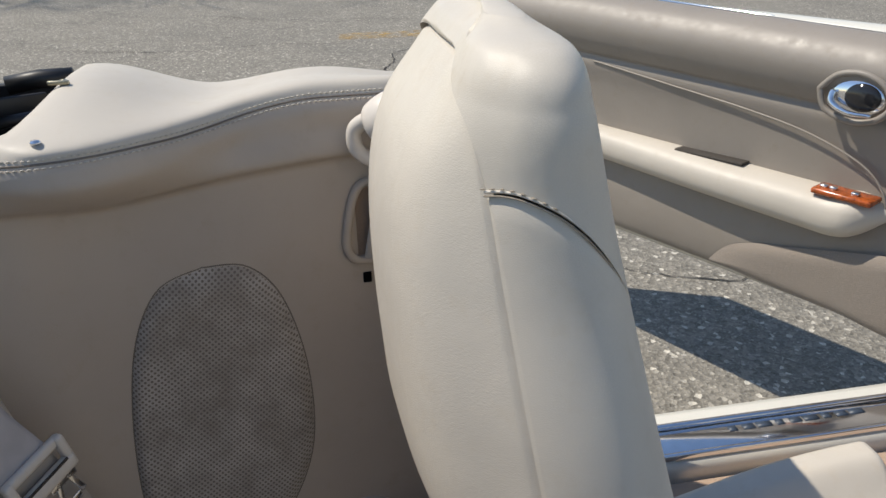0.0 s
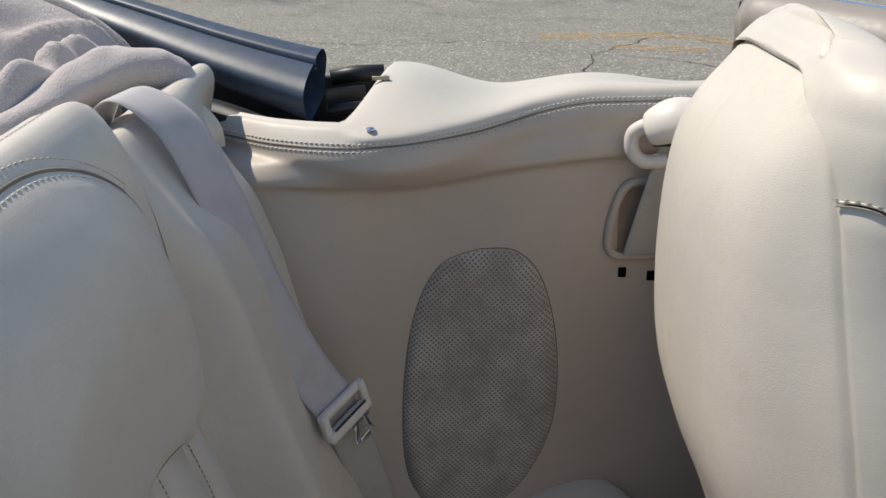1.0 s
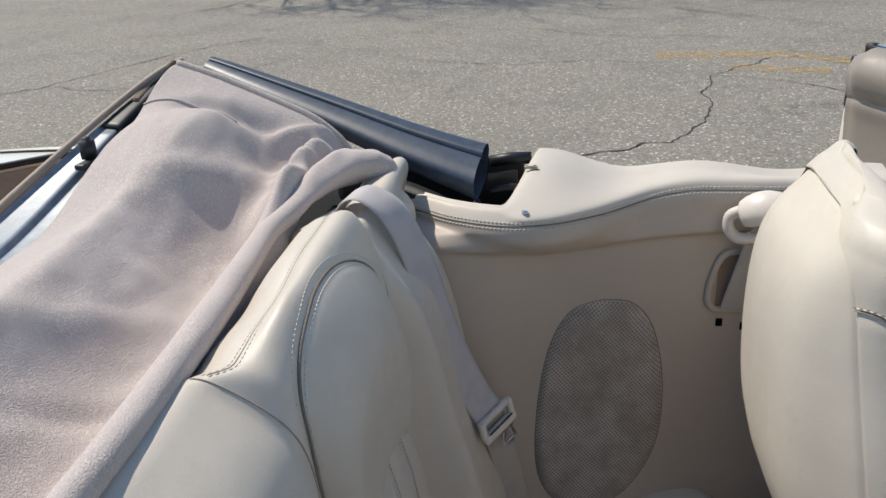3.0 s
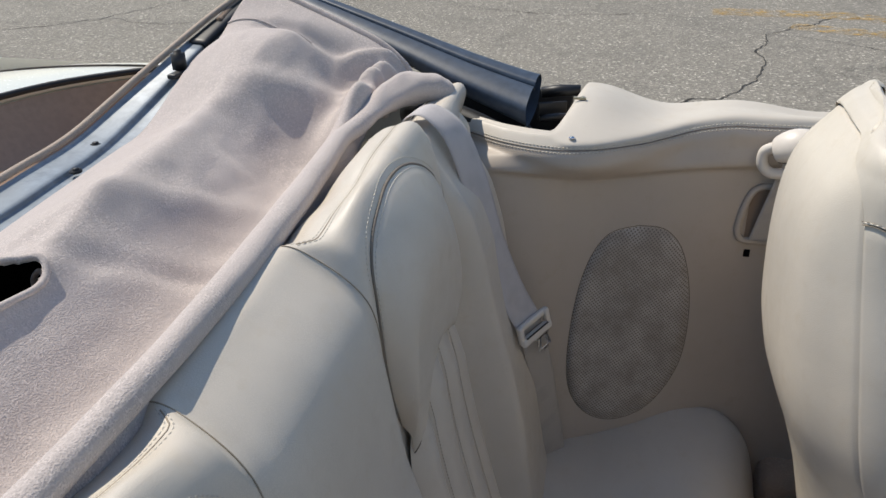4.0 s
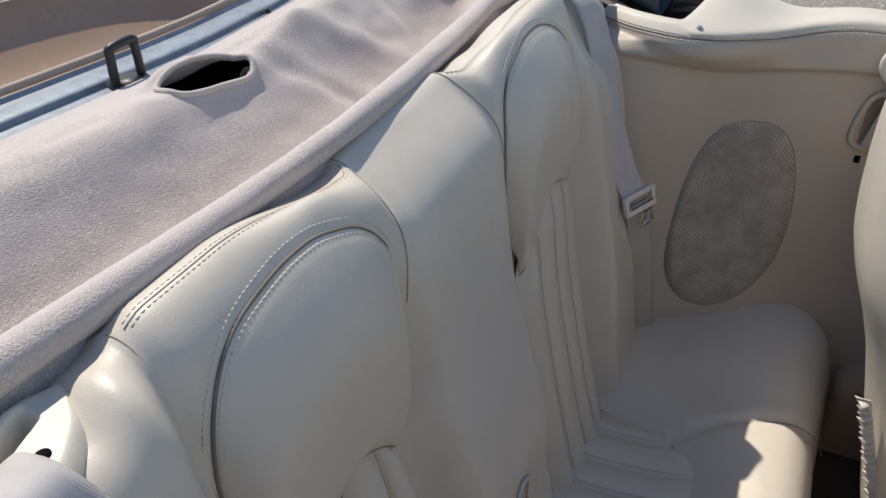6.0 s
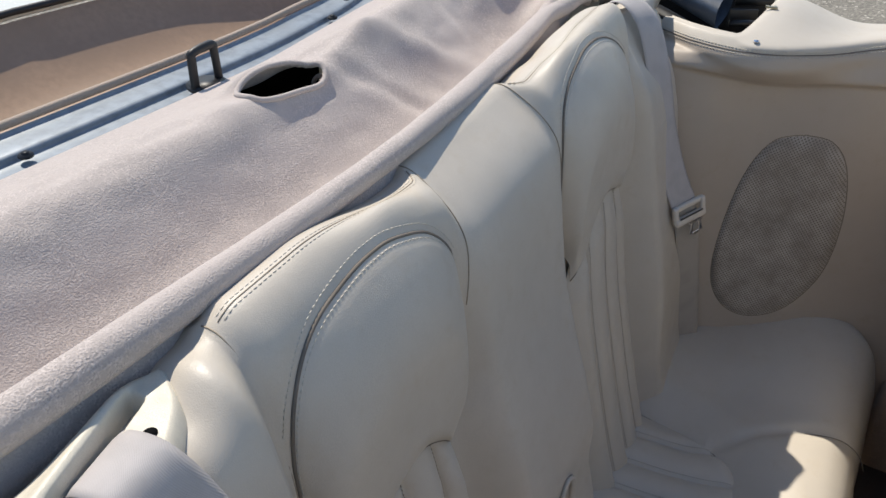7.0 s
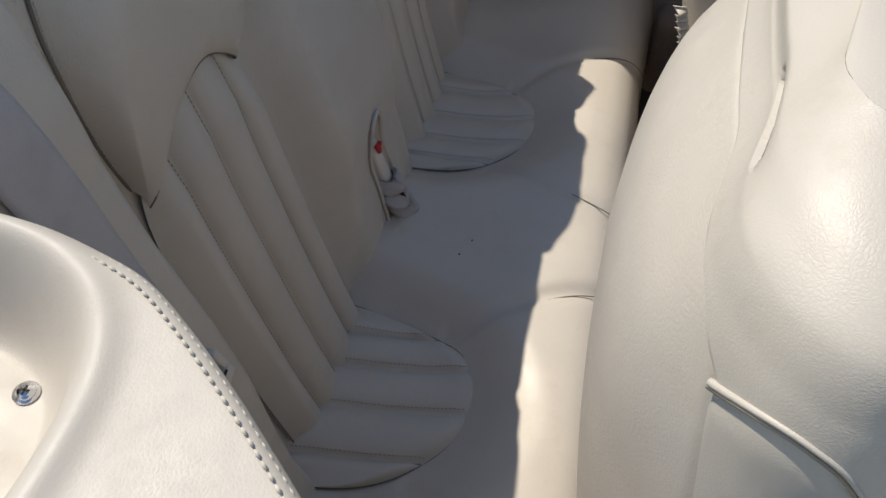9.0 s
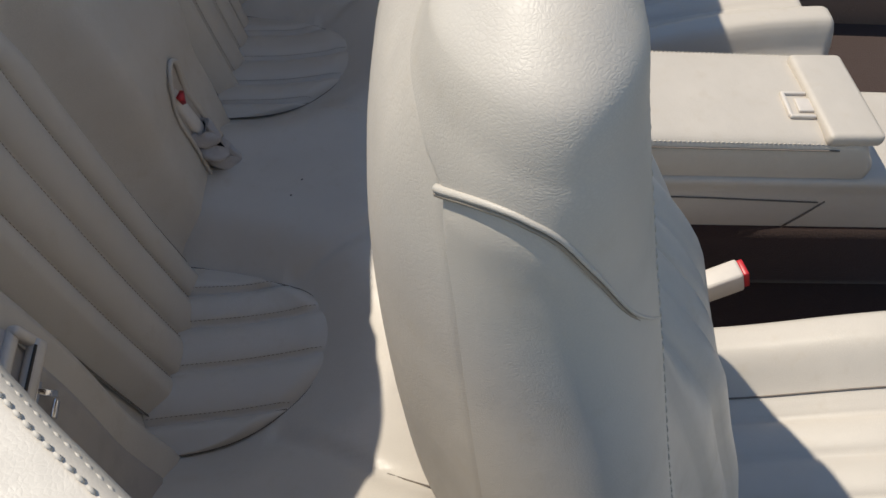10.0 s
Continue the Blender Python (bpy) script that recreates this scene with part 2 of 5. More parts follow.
def stitches(points, gap=0.007, length=0.0045, radius=0.0007, lift=(0, 0, 0)):
    """Short thread beads along a line of points."""
    pts = [Vector(p) + Vector(lift) for p in points]
    acc, verts, faces = 0.0, [], []
    for a, b in zip(pts, pts[1:]):
        d = b - a
        l = d.length
        if l < 1e-6:
            continue
        d /= l
        s = (d.orthogonal()).normalized()
        u = d.cross(s)
        while acc < l:
            c = a + d * acc
            k = len(verts)
            for e, r in ((-0.5, 0.5), (0, 1.15), (0.5, 0.5)):
                q = c + d * length * e
                verts += [q + s * radius * r, q + u * radius * r, q - s * radius * r, q - u * radius * r]
            for m in (0, 4):
                for i in range(4):
                    j = (i + 1) % 4
                    faces.append((k + m + i, k + m + j, k + m + 4 + j, k + m + 4 + i))
            faces += [(k + 3, k + 2, k + 1, k), (k + 8, k + 9, k + 10, k + 11)]
            acc += gap
        acc -= l
    me = bpy.data.meshes.new("stitching")
    me.from_pydata([tuple(v) for v in verts], [], faces)
    return me


def along(points, n=60):
    return [spl(points, i / n) for i in range(n + 1)]


# ---------------------------------------------------------------- ground
def asphalt():
    m, t, b = material("worn_asphalt", (0.2, 0.19, 0.175), 0.85, 0, 0.3)
    v = coords(t)
    st = node(t, "ShaderNodeTexVoronoi", Scale=72.0)
    t.links.new(v, st.inputs[0])
    st2 = node(t, "ShaderNodeTexVoronoi", Scale=190.0)
    t.links.new(v, st2.inputs[0])
    big = node(t, "ShaderNodeTexNoise", Scale=0.9, Detail=6.0, Roughness=0.6)
    t.links.new(v, big.inputs[0])
    mid = node(t, "ShaderNodeTexNoise", Scale=16.0, Detail=5.0, Roughness=0.7)
    t.links.new(v, mid.inputs[0])
    stones = ramp(t, st.outputs["Color"], [(0.0, (0.10, 0.092, 0.078)), (0.5, (0.21, 0.193, 0.163)), (0.82, (0.35, 0.32, 0.27)), (0.90, (0.85, 0.79, 0.68))])
    fine = ramp(t, st2.outputs["Color"], [(0.0, (0.085, 0.078, 0.067)), (0.8, (0.28, 0.258, 0.22)), (0.95, (0.62, 0.585, 0.51))])
    c = mixed(t, stones, fine, 0.45)
    c = mixed(t, c, (0.10, 0.094, 0.085), ramp(t, big.outputs[0], [(0.46, (0, 0, 0)), (0.75, (0.35, 0.35, 0.35))]))
    c = mixed(t, c, (0.25, 0.235, 0.21), ramp(t, mid.outputs[0], [(0.5, (0, 0, 0)), (0.75, (0.4, 0.4, 0.4))]))
    # cracks
    w = node(t, "ShaderNodeTexNoise", Scale=2.2, Detail=6.0, Roughness=0.65)
    t.links.new(v, w.inputs[0])
    va = t.nodes.new("ShaderNodeVectorMath")
    va.operation = "MULTIPLY_ADD"
    va.inputs[1].default_value = (1.5, 1.5, 0)
    t.links.new(w.outputs["Color"], va.inputs[0])
    t.links.new(v, va.inputs[2])
    cr = node(t, "ShaderNodeTexVoronoi", Scale=0.42)
    cr.feature = "DISTANCE_TO_EDGE"
    t.links.new(va.outputs[0], cr.inputs[0])
    line = ramp(t, cr.outputs["Distance"], [(0.0, (0.75, 0.75, 0.75)), (0.0035, (0.4, 0.4, 0.4)), (0.008, (0, 0, 0))])
    keep = ramp(t, big.outputs[0], [(0.38, (0, 0, 0)), (0.5, (1, 1, 1))])
    line = mixed(t, mixed(t, line, keep, 1.0, "MULTIPLY"), (0.0, 0.0, 0.0), 0.45)
    c = mixed(t, c, (0.045, 0.042, 0.038), line)
    t.links.new(c, b.inputs["Base Color"])
    bump(t, b, [(line, -0.6, 0.01), (st.outputs["Distance"], 0.6, 0.006), (st2.outputs["Distance"], 0.5, 0.003)])
    return m


ASPHALT = asphalt()
bm = bmesh.new()
bmesh.ops.create_grid(bm, x_segments=60, y_segments=60, size=150)
for v in bm.verts:
    v.co.z = 0.0
ground = part("ground", bm, ASPHALT, None)


def yellow_paint():
    m, t, b = material("worn_yellow_paint", (0.52, 0.33, 0.09), 0.8, 0, 0.3)
    v = coords(t)
    n = node(t, "ShaderNodeTexNoise", Scale=9.0, Detail=8.0, Roughness=0.75)
    t.links.new(v, n.inputs[0])
    t.links.new(ramp(t, n.outputs[0], [(0.45, (0, 0, 0)), (0.64, (0.7, 0.7, 0.7))]), b.inputs["Alpha"])
    return m


YELLOW = yellow_paint()


def stripe(a, b, width):
    a, b = Vector((*a, 0.004)), Vector((*b, 0.004))
    s = (b - a).cross(Vector((0, 0, 1))).normalized() * width / 2
    return sheet(lambda u, v: a.lerp(b, u) + s * (2 * v - 1), 20, 2)


lines = joined([stripe((0.75, 7.0), (1.95, 6.95), 0.34), stripe((1.35, 6.45), (2.05, 6.2), 0.26), stripe((1.95, 6.95), (3.6, 5.4), 0.26)])
tagged(part("road_marking", lines, YELLOW, None), "patchy worn yellow paint line on the asphalt", "road marking", kind="structure")
tagged(ground, "grey worn asphalt with cracks and pale stones", "ground", kind="structure")

# long cracks, as ragged dark strips
def crack(points, width, seed):
    rnd = random.Random(seed)
    pts = []
    for a, b in zip(points, points[1:]):
        a, b = Vector((*a, 0.004)), Vector((*b, 0.004))
        n = max(2, int((b - a).length / 0.035))
        side = (b - a).cross(Vector((0, 0, 1))).normalized()
        for i in range(n):
            f = i / n
            wob = 0.10 * noise.noise(Vector((f * 3 + seed, a.x, a.y))) * math.sin(math.pi * f) + rnd.uniform(-0.008, 0.008)
            pts.append((a.lerp(b, f) + side * wob, side))
    verts, faces = [], []
    for i, (p, sd) in enumerate(pts):
        w = width * (0.20 + 0.75 * abs(noise.noise(Vector((i * 0.21, seed, 0))))) * (1 if 2 < i < len(pts) - 3 else 0.2)
        verts += [tuple(p + sd * w), tuple(p - sd * w)]
        if i:
            faces.append((2 * i - 2, 2 * i - 1, 2 * i + 1, 2 * i))
    me = bpy.data.meshes.new("crack")
    me.from_pydata(verts, [], faces)
    bm = bmesh.new()
    bm.from_mesh(me)
    return bm


CRACK = plain("crack_dirt", (0.045, 0.04, 0.035), 0.95, 0, 30.0, 0.4)
cracks = [crack(p, w, i + 1) for i, (p, w) in enumerate((
    ([(1.75, 6.86), (1.12, 6.1), (0.97, 4.85), (0.78, 4.36), (0.40, 4.02), (-0.1, 3.8)], 0.016),
    ([(-5.4, 5.1), (-5.0, 5.4), (-4.73, 5.8), (-4.6, 6.45), (-4.33, 7.44), (-3.6, 8.6)], 0.018),
    ([(-4.73, 5.8), (-4.0, 5.6), (-3.3, 5.9), (-2.6, 5.7)], 0.012),
    ([(-3.3, 5.9), (-2.9, 6.9), (-2.1, 7.4), (-1.2, 7.5)], 0.011),
    ([(-1.6, 6.9), (-0.5, 6.6), (0.2, 6.8), (0.9, 6.6)], 0.012),
    ([(-1.0, 9.0), (0.2, 8.2), (1.3, 8.0), (2.4, 7.7)], 0.012),
    ([(1.12, 6.1), (1.6, 5.9), (2.2, 5.3), (2.9, 5.2)], 0.010),
    ([(1.2, 2.3), (1.55, 1.95), (1.9, 1.93), (2.5, 1.7), (3.2, 1.75)], 0.007),
    ([(-3.0, 3.6), (-2.2, 3.9), (-1.3, 3.7)], 0.008)))]
tagged(part("asphalt_cracks", joined(cracks), CRACK, None), "ragged dark cracks running across the asphalt", "cracks", kind="structure")

# ---------------------------------------------------------------- bare tree whose branches shade the asphalt
BARK = plain("grey_bark", (0.16, 0.13, 0.105), 0.9, 0, 40.0, 0.4, 0.004)


def bare_tree():
    rnd = random.Random(5)
    t = thing("tree", "leafless grey-barked tree with long spreading limbs", "tree", at=(-9.5, 17.0, 0))
    twigs = []

    def limb(a, d, length, r, depth):
        pts = [a]
        p = a.copy()
        for _ in range(6):
            d = (d + Vector((rnd.uniform(-0.22, 0.22), rnd.uniform(-0.22, 0.22), rnd.uniform(-0.10, 0.14)))).normalized()
            p = p + d * length / 6
            pts.append(p.copy())
        bar = tube(pts, lambda f: r * (1 - 0.65 * f), 6 if depth else 10)
        (rel(t, part("trunk", bar, BARK, t)) if depth == 0 else twigs.append((depth, bar)))
        if depth < 5:
            for _ in range(4 if depth else 8):
                f = rnd.uniform(0.35, 1.0)
                k = min(5, int(f * 6))
                w = Vector((rnd.uniform(-1, 1), rnd.uniform(-1, 1), rnd.uniform(-0.15, 0.6)))
                nd = (d * 0.75 + w * 0.85).normalized() if depth else (Vector((0.9, -0.75, 0.25)) + w * 0.9).normalized()
                limb(pts[k], nd, length * rnd.uniform(0.5, 0.8), r * 0.5 * (1 - 0.5 * f) + 0.004, depth + 1)
    limb(Vector((-9.5, 17.0, 0)), Vector((0.12, -0.12, 1)), 6.5, 0.24, 0)
    for depth in (1, 2, 3, 4, 5):
        group = [b for k, b in twigs if k == depth]
        if group:
            tagged(rel(t, part("limbs" if depth < 3 else "twigs", joined(group), BARK, t)), kind="stuff")
    return t


def rel(ob, made):
    """Keeps a part where it was built although its parent stands elsewhere."""
    made.matrix_parent_inverse = Matrix.Translation(ob.location).inverted()
    return made


bare_tree()

# ---------------------------------------------------------------- rear bench seat
AXIS = -0.011
HEAD = [(0.15, 0.20), (0.12, 0.30), (0.085, 0.42), (0.050, 0.56), (0.028, 0.66), (0.016, 0.74), (0.012, 0.83), (0.010, 0.91), (0.004, 0.97),
        (-0.012, 1.012), (-0.040, 1.036), (-0.070, 1.028), (-0.100, 0.990), (-0.122, 0.90)]
PLAIN = [(0.15, 0.20), (0.12, 0.30), (0.085, 0.42), (0.048, 0.56), (0.026, 0.66), (0.014, 0.74), (0.008, 0.83), (-0.004, 0.905), (-0.024, 0.955),
         (-0.048, 0.988), (-0.072, 1.002), (-0.092, 0.996), (-0.110, 0.968), (-0.126, 0.88)]


def outward(y):
    """Distance from the seat's middle line, and the side."""
    return abs(y - AXIS), (1 if y > AXIS else -1)


def level(y):
    """The bench stands a little higher towards the far side."""
    return 0.0667 * y


def back_point(y, s, proud=True):
    """The face of the rear backrest, from its foot over its top."""
    d, _ = outward(y)
    p, q = spl([(a, 0, b) for a, b in PLAIN], s), spl([(a, 0, b) for a, b in HEAD], s)
    if d < 0.316:
        p.x += (q.x - p.x) * (1 - step(0.128, 0.158, 0.262 - d))
        early, late = 1 - step(-0.05, 0.125, 0.266 - d), 1 - step(0.045, 0.150, 0.266 - d)
        p.z += (q.z - p.z) * (late + (early - late) * step(0.72, 0.80, s))
    else:
        p.x = q.x - 0.008 * step(0.403, 0.412, d) * step(0.90, 0.98, q.z)
        p.z = q.z - ((0.018 if y < 0 else 0.050) + 0.030 * (1 - step(0.965, 1.034, q.z))) * step(0.385, 0.43 if y < 0 else 0.46, d) * step(0.80, 0.92, q.z)
    z0 = p.z
    front = 1 - step(0.58, 0.72, s)
    if proud:
        mid = 1 - step(0.098, 0.140 + 0.024 * (1 - step(0.70, 0.80, z0)), d)
        p.x += mid * front * (0.028 + 0.034 * (1 - step(0.56, 0.86, z0)) - 0.020 * (1 - step(0.44, 0.54, z0))) * (0.75 + 0.25 * step(0.28, 0.42, z0))
        out = step(0.402, 0.445, d)
        p.x += out * front * (0.012 + 0.036 * (1 - step(0.62, 0.93, z0)) + 0.022 * step(0.36, 0.58, z0) * (1 - step(0.88, 1.0, z0)))
    p.x -= step(0.56 if y > 0 else 0.595, 0.645 if y > 0 else 0.66, abs(y)) * 0.08 * front
    if y < 0:
        # the near shoulder is a fuller roll, flattened under the belt's outlet
        roll = step(0.405, 0.440, d)
        p.x += roll * curve_at([0.50, 0.55, 0.60, 0.65, 0.70, 0.75, 0.80, 0.86], [0.0, 0.004, 0.013, 0.027, 0.026, 0.016, 0.006, 0.0], s)
        p.z += roll * curve_at([0.52, 0.56, 0.60, 0.65, 0.70, 0.75, 0.80, 0.86], [0.0, 0.002, 0.007, 0.019, 0.020, 0.012, 0.002, 0.0], s)
        p.z -= 0.016 * step(0.450, 0.485, -y) * step(0.66, 0.74, s) + 0.045 * step(0.585, 0.64, -y) * step(0.50, 0.62, s)
    if y > 0:
        p.z -= 0.020 * step(0.71, 0.80, s) * step(0.16, 0.26, d)
    p.z += level(y) * step(0.55, 0.95, z0)
    p.y = y
    return p


def back_x(y, z, proud=True):
    """x of the backrest's front at a height."""
    lo, hi = 0.0, 0.755
    for _ in range(22):
        m = (lo + hi) / 2
        if back_point(y, m, proud).z < z:
            lo = m
        else:
            hi = m
    return back_point(y, lo, proud).x


def sub(made):
    """A part of a part, built in place."""
    made.matrix_parent_inverse = (Matrix.Translation(made.parent.parent.location) @ made.parent.matrix_parent_inverse).inverted() if made.parent.parent else Matrix()
    return made


rear_seat = thing("rear_seat", "cream leather rear bench seat with fluted panels and stitched head pads", "car seat", at=(0, 0, 0.2))
backrest = rel(rear_seat, part("backrest", sheet(lambda u, v: back_point(-0.67 + 1.34 * u, v), 190, 72), LEATHER, rear_seat))
LOBE = {-1: [(0.190, 0.744), (0.150, 0.795), (0.141, 0.850), (0.141, 0.905), (0.150, 0.950), (0.180, 0.986), (0.225, 1.006), (0.264, 1.011), (0.304, 1.009),
             (0.344, 1.002), (0.373, 0.986), (0.392, 0.960), (0.402, 0.920), (0.403, 0.879), (0.397, 0.815), (0.383, 0.748)],
        1: [(0.174, 0.741), (0.155, 0.800), (0.144, 0.860), (0.140, 0.915), (0.146, 0.960), (0.175, 0.990), (0.220, 1.008), (0.266, 1.012), (0.306, 1.006),
            (0.342, 0.988), (0.372, 0.960), (0.392, 0.925), (0.400, 0.885), (0.396, 0.840), (0.380, 0.790), (0.342, 0.744)]}
ARCH = ([0.160, 0.166, 0.176, 0.192, 0.217, 0.250, 0.290, 0.343, 0.377, 0.390, 0.396], [0.58, 0.66, 0.710, 0.742, 0.768, 0.788, 0.788, 0.768, 0.745, 0.70, 0.62])
FLUTES = [0.0, 0.25, 0.515, 0.76, 1.0]
DISH_FLUTES = {-1: [0.0, 0.19, 0.44, 0.67, 0.855, 1.0], 1: [0.0, 0.145, 0.33, 0.56, 0.81, 1.0]}
DISH_Y = {1: 0.245, -1: -0.318}


def arch(d):
    """Height of the fluted panel's arched top at a distance from the middle line."""
    return curve_at(*ARCH, d)


def on_back(d, z, side, lift=0.0, proud=False):
    """A point of the backrest's face, from the distance to the middle line and the height over a level bench."""
    y = AXIS + side * d
    zz = min(z + level(y), 1.034 + level(y))
    return Vector((back_x(y, zz, proud) + lift, y, zz))


def lobe_edge(w, side, grow=0.0):
    """Outline of a head pad: from its inner foot over the top to its outer foot."""
    p = spl([(a, b, 0) for a, b in LOBE[side]], w)
    if grow:
        q = p - Vector((0.272, 0.88, 0))
        q.y *= 0.8
        p = p + q.normalized() * grow
    return p


def lobe_point(side, u, v):
    """u round the outline, v from the arch below (0) out to the outline (1)."""
    e = lobe_edge(u, side)
    a, b = LOBE[side][0][0], LOBE[side][-1][0]
    d0 = a + (b - a) * u
    q = Vector((d0, arch(d0) - 0.002, 0)).lerp(e, v)
    side_in = min(u, 1 - u)
    rim = min(1.0, (1 - v) * 2.4)
    low = min(1.0, v * 5.0 + 0.22)
    k = min(low, side_in * 5 + 0.06)
    puff = 0.0030 * min(1.0, (1 - v) * 22) ** 0.5 + 0.028 * (1 - (1 - rim) ** 2) * rim ** 0.35
    puff *= (1 - (1 - k) ** 2.4) ** 0.55
    return on_back(q.x, q.y, side, 0.001 + puff)


def rib_height(u, depth, lines):
    for a, b in zip(lines, lines[1:]):
        if u <= b + 1e-9:
            f = (u - a) / (b - a)
            return depth * max(0.0, 1 - abs(2 * f - 1) ** 2.2) ** 0.55
    return 0.0


def flute_point(side, u, v):
    """Fluted lower panel of the backrest: u outwards, v up."""
    d = 0.162 + 0.232 * u
    z = 0.27 + (arch(d) + 0.006 - 0.27) * v
    rim = min(1.0, 8 * min(u, 1 - u) + 0.05)
    top = min(1.0, 7 * (1 - v) + 0.1)
    return on_back(d, z, side, 0.003 + (rib_height(u, 0.020, FLUTES) + 0.010 * (1 - abs(2 * u - 1) ** 3)) * rim ** 0.5 * top ** 0.5)


def head_pad(side):
    pad = rel(rear_seat, part("head_pad", sheet(lambda u, v: lobe_point(side, u, 1 - (1 - v) ** 2), 150, 54), LEATHER, rear_seat))
    lo, hi = (0.26, 0.99) if side < 0 else (0.02, 0.66)
    groove = [on_back(*lobe_edge(i / 90, side)[:2], side, 0.0008) for i in range(91)]
    wide = lambda f: 0.0019 if lo < f < hi else 0.0010
    sub(part("piping", tube(groove, wide, 6), GROOVE_SHADE, pad, "seam line with groove shade in its dark colour"))
    for a, b, grow in ((lo, hi, 0.0075), (0.04, 0.97, -1)):
        if grow > 0:
            row = [lobe_edge(a + (b - a) * i / 90, side, grow) for i in range(91)]
            row = [max((on_back(p.x, p.y, side, 0.0, k) for k in (True, False)), key=lambda q: q.x) for p in row]
        else:
            row = [lobe_point(side, a + (b - a) * i / 90, 1 - (7 / 54) ** 2) for i in range(91)]
        sub(part("stitching", stitches(row, 0.0056, 0.0040, 0.00075), THREAD, pad))
    low = [lobe_point(side, i / 50, 0.0) for i in range(51)]
    sub(part("lower_seam", tube(low, 0.0010, 5), GROOVE_SHADE, pad))
    # short seams where the pad tucks into its notch
    foot = LOBE[side][0 if side < 0 else -1]
    for lean in (-0.010, 0.004):
        tuck = [on_back(foot[0] + lean * i / 8, foot[1] + 0.002 + 0.028 * i / 8, side, 0.0035 + 0.006 * i / 8) for i in range(9)]
        sub(part("notch_seam", tube(tuck, 0.0007, 5), SEAM, pad))
    panel = rel(rear_seat, part("fluted_panel", sheet(lambda u, v: flute_point(side, u, v), 88, 40), LEATHER_SOFT, rear_seat))
    # dark tubes in the valleys paint the shade between flutes
    for k in FLUTES[1:-1]:
        line = [flute_point(side, k, 0.03 + 0.95 * i / 40) for i in range(41)]
        sub(part("seam", tube([p + Vector((0.0004, 0, 0)) for p in line], 0.0012, 6), GROOVE_SHADE, panel))
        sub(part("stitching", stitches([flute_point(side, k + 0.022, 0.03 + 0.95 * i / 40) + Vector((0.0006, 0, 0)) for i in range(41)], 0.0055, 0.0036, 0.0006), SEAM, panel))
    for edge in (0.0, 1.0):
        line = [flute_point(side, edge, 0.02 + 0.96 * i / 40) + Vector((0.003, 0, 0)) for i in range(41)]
        sub(part("edge_seam", tube(line, 0.0010, 5), GROOVE_SHADE, panel))


for side in (1, -1):
    head_pad(side)
    # seams that run over the top roll and down beside the head section
    for d0, d1, s1 in ((0.112, 0.128, 0.50), (0.409, 0.405, 0.40)):
        line = [back_point(AXIS + side * (d0 + (d1 - d0) * (i / 50) ** 2), 0.80 + (s1 - 0.80) * i / 50) for i in range(51)]
        rel(rear_seat, part("top_seam", tube([p + Vector((0.0004, 0, 0.0004)) for p in line], 0.0007, 5), SEAM, rear_seat))
    for s in (0.775, 0.795):
        line = [back_point(AXIS + side * (0.118 + 0.285 * i / 50), s) + Vector((0, 0, -0.0001)) for i in range(51)]
        rel(rear_seat, part("stitching", stitches(line, 0.0056, 0.0040, 0.0008), THREAD, rear_seat))
    rel(rear_seat, part("top_seam", tube([back_point(AXIS + side * (0.118 + 0.285 * i / 50), 0.785) for i in range(51)], 0.0007, 5), SEAM, rear_seat))


# twin-stitched seam round the outer end of the near shoulder
end_seam = [back_point(-0.574 + 0.006 * i / 40, 0.74 - 0.22 * i / 40) for i in range(41)]
rel(rear_seat, part("shoulder_seam", tube(end_seam, 0.0009, 5), SEAM, rear_seat))
for off in (-0.0045, 0.0045):
    row = [back_point(-0.574 + off + 0.006 * i / 40, 0.74 - 0.22 * i / 40) + Vector((0.0004, 0, 0.0004)) for i in range(41)]
    rel(rear_seat, part("stitching", stitches(row, 0.0060, 0.0042, 0.0009), THREAD, rear_seat))


# cushion
def cushion_z(x, y, dish=True):
    a = abs(y)
    z = curve_at([0.08, 0.14, 0.22, 0.30, 0.38, 0.44, 0.48, 0.51, 0.53], [0.345, 0.344, 0.340, 0.346, 0.361, 0.364, 0.352, 0.318, 0.25], x)
    d = a - abs(DISH_Y[1 if y > 0 else -1])
    r = math.hypot(d / 0.140, max(0.0, x - 0.10) / 0.22)
    z -= 0.046 * (1 - step(0.86, 1.55, r)) if dish else 0.04
    z += 0.020 * step(0.42, 0.56, a)
    z += 0.006 * math.exp(-((a - 0.08) / 0.06) ** 2)
    for s in (-1, 1):
        g = d - s * (0.115 + 0.09 * math.sin(min(1.0, max(0.0, (x - 0.29) / 0.23)) * math.pi / 2))
        if x > 0.27:
            z -= 0.008 * math.exp(-(g / 0.012) ** 2)
    z += 0.050 * step(0.46, 0.70, a) * step(0.12, 0.38, x)
    z -= 0.16 * step(0.70, 0.80, a) ** 2
    return z


def cushion_point(u, v):
    y = -0.78 + 1.56 * u
    a = abs(y)
    front = 0.515 - 0.10 * step(0.64, 0.78, a) ** 1.5
    if v < 0.86:
        k = v / 0.86
        return Vector((0.05 + (front - 0.05) * k, y, cushion_z(0.05 + 0.48 * k, y)))
    k = (v - 0.86) / 0.14
    return Vector((front - 0.004 - 0.03 * k, y, cushion_z(0.53, y) - 0.12 * k))


cushion = rel(rear_seat, part("cushion", sheet(cushion_point, 200, 84), LEATHER_SOFT, rear_seat))


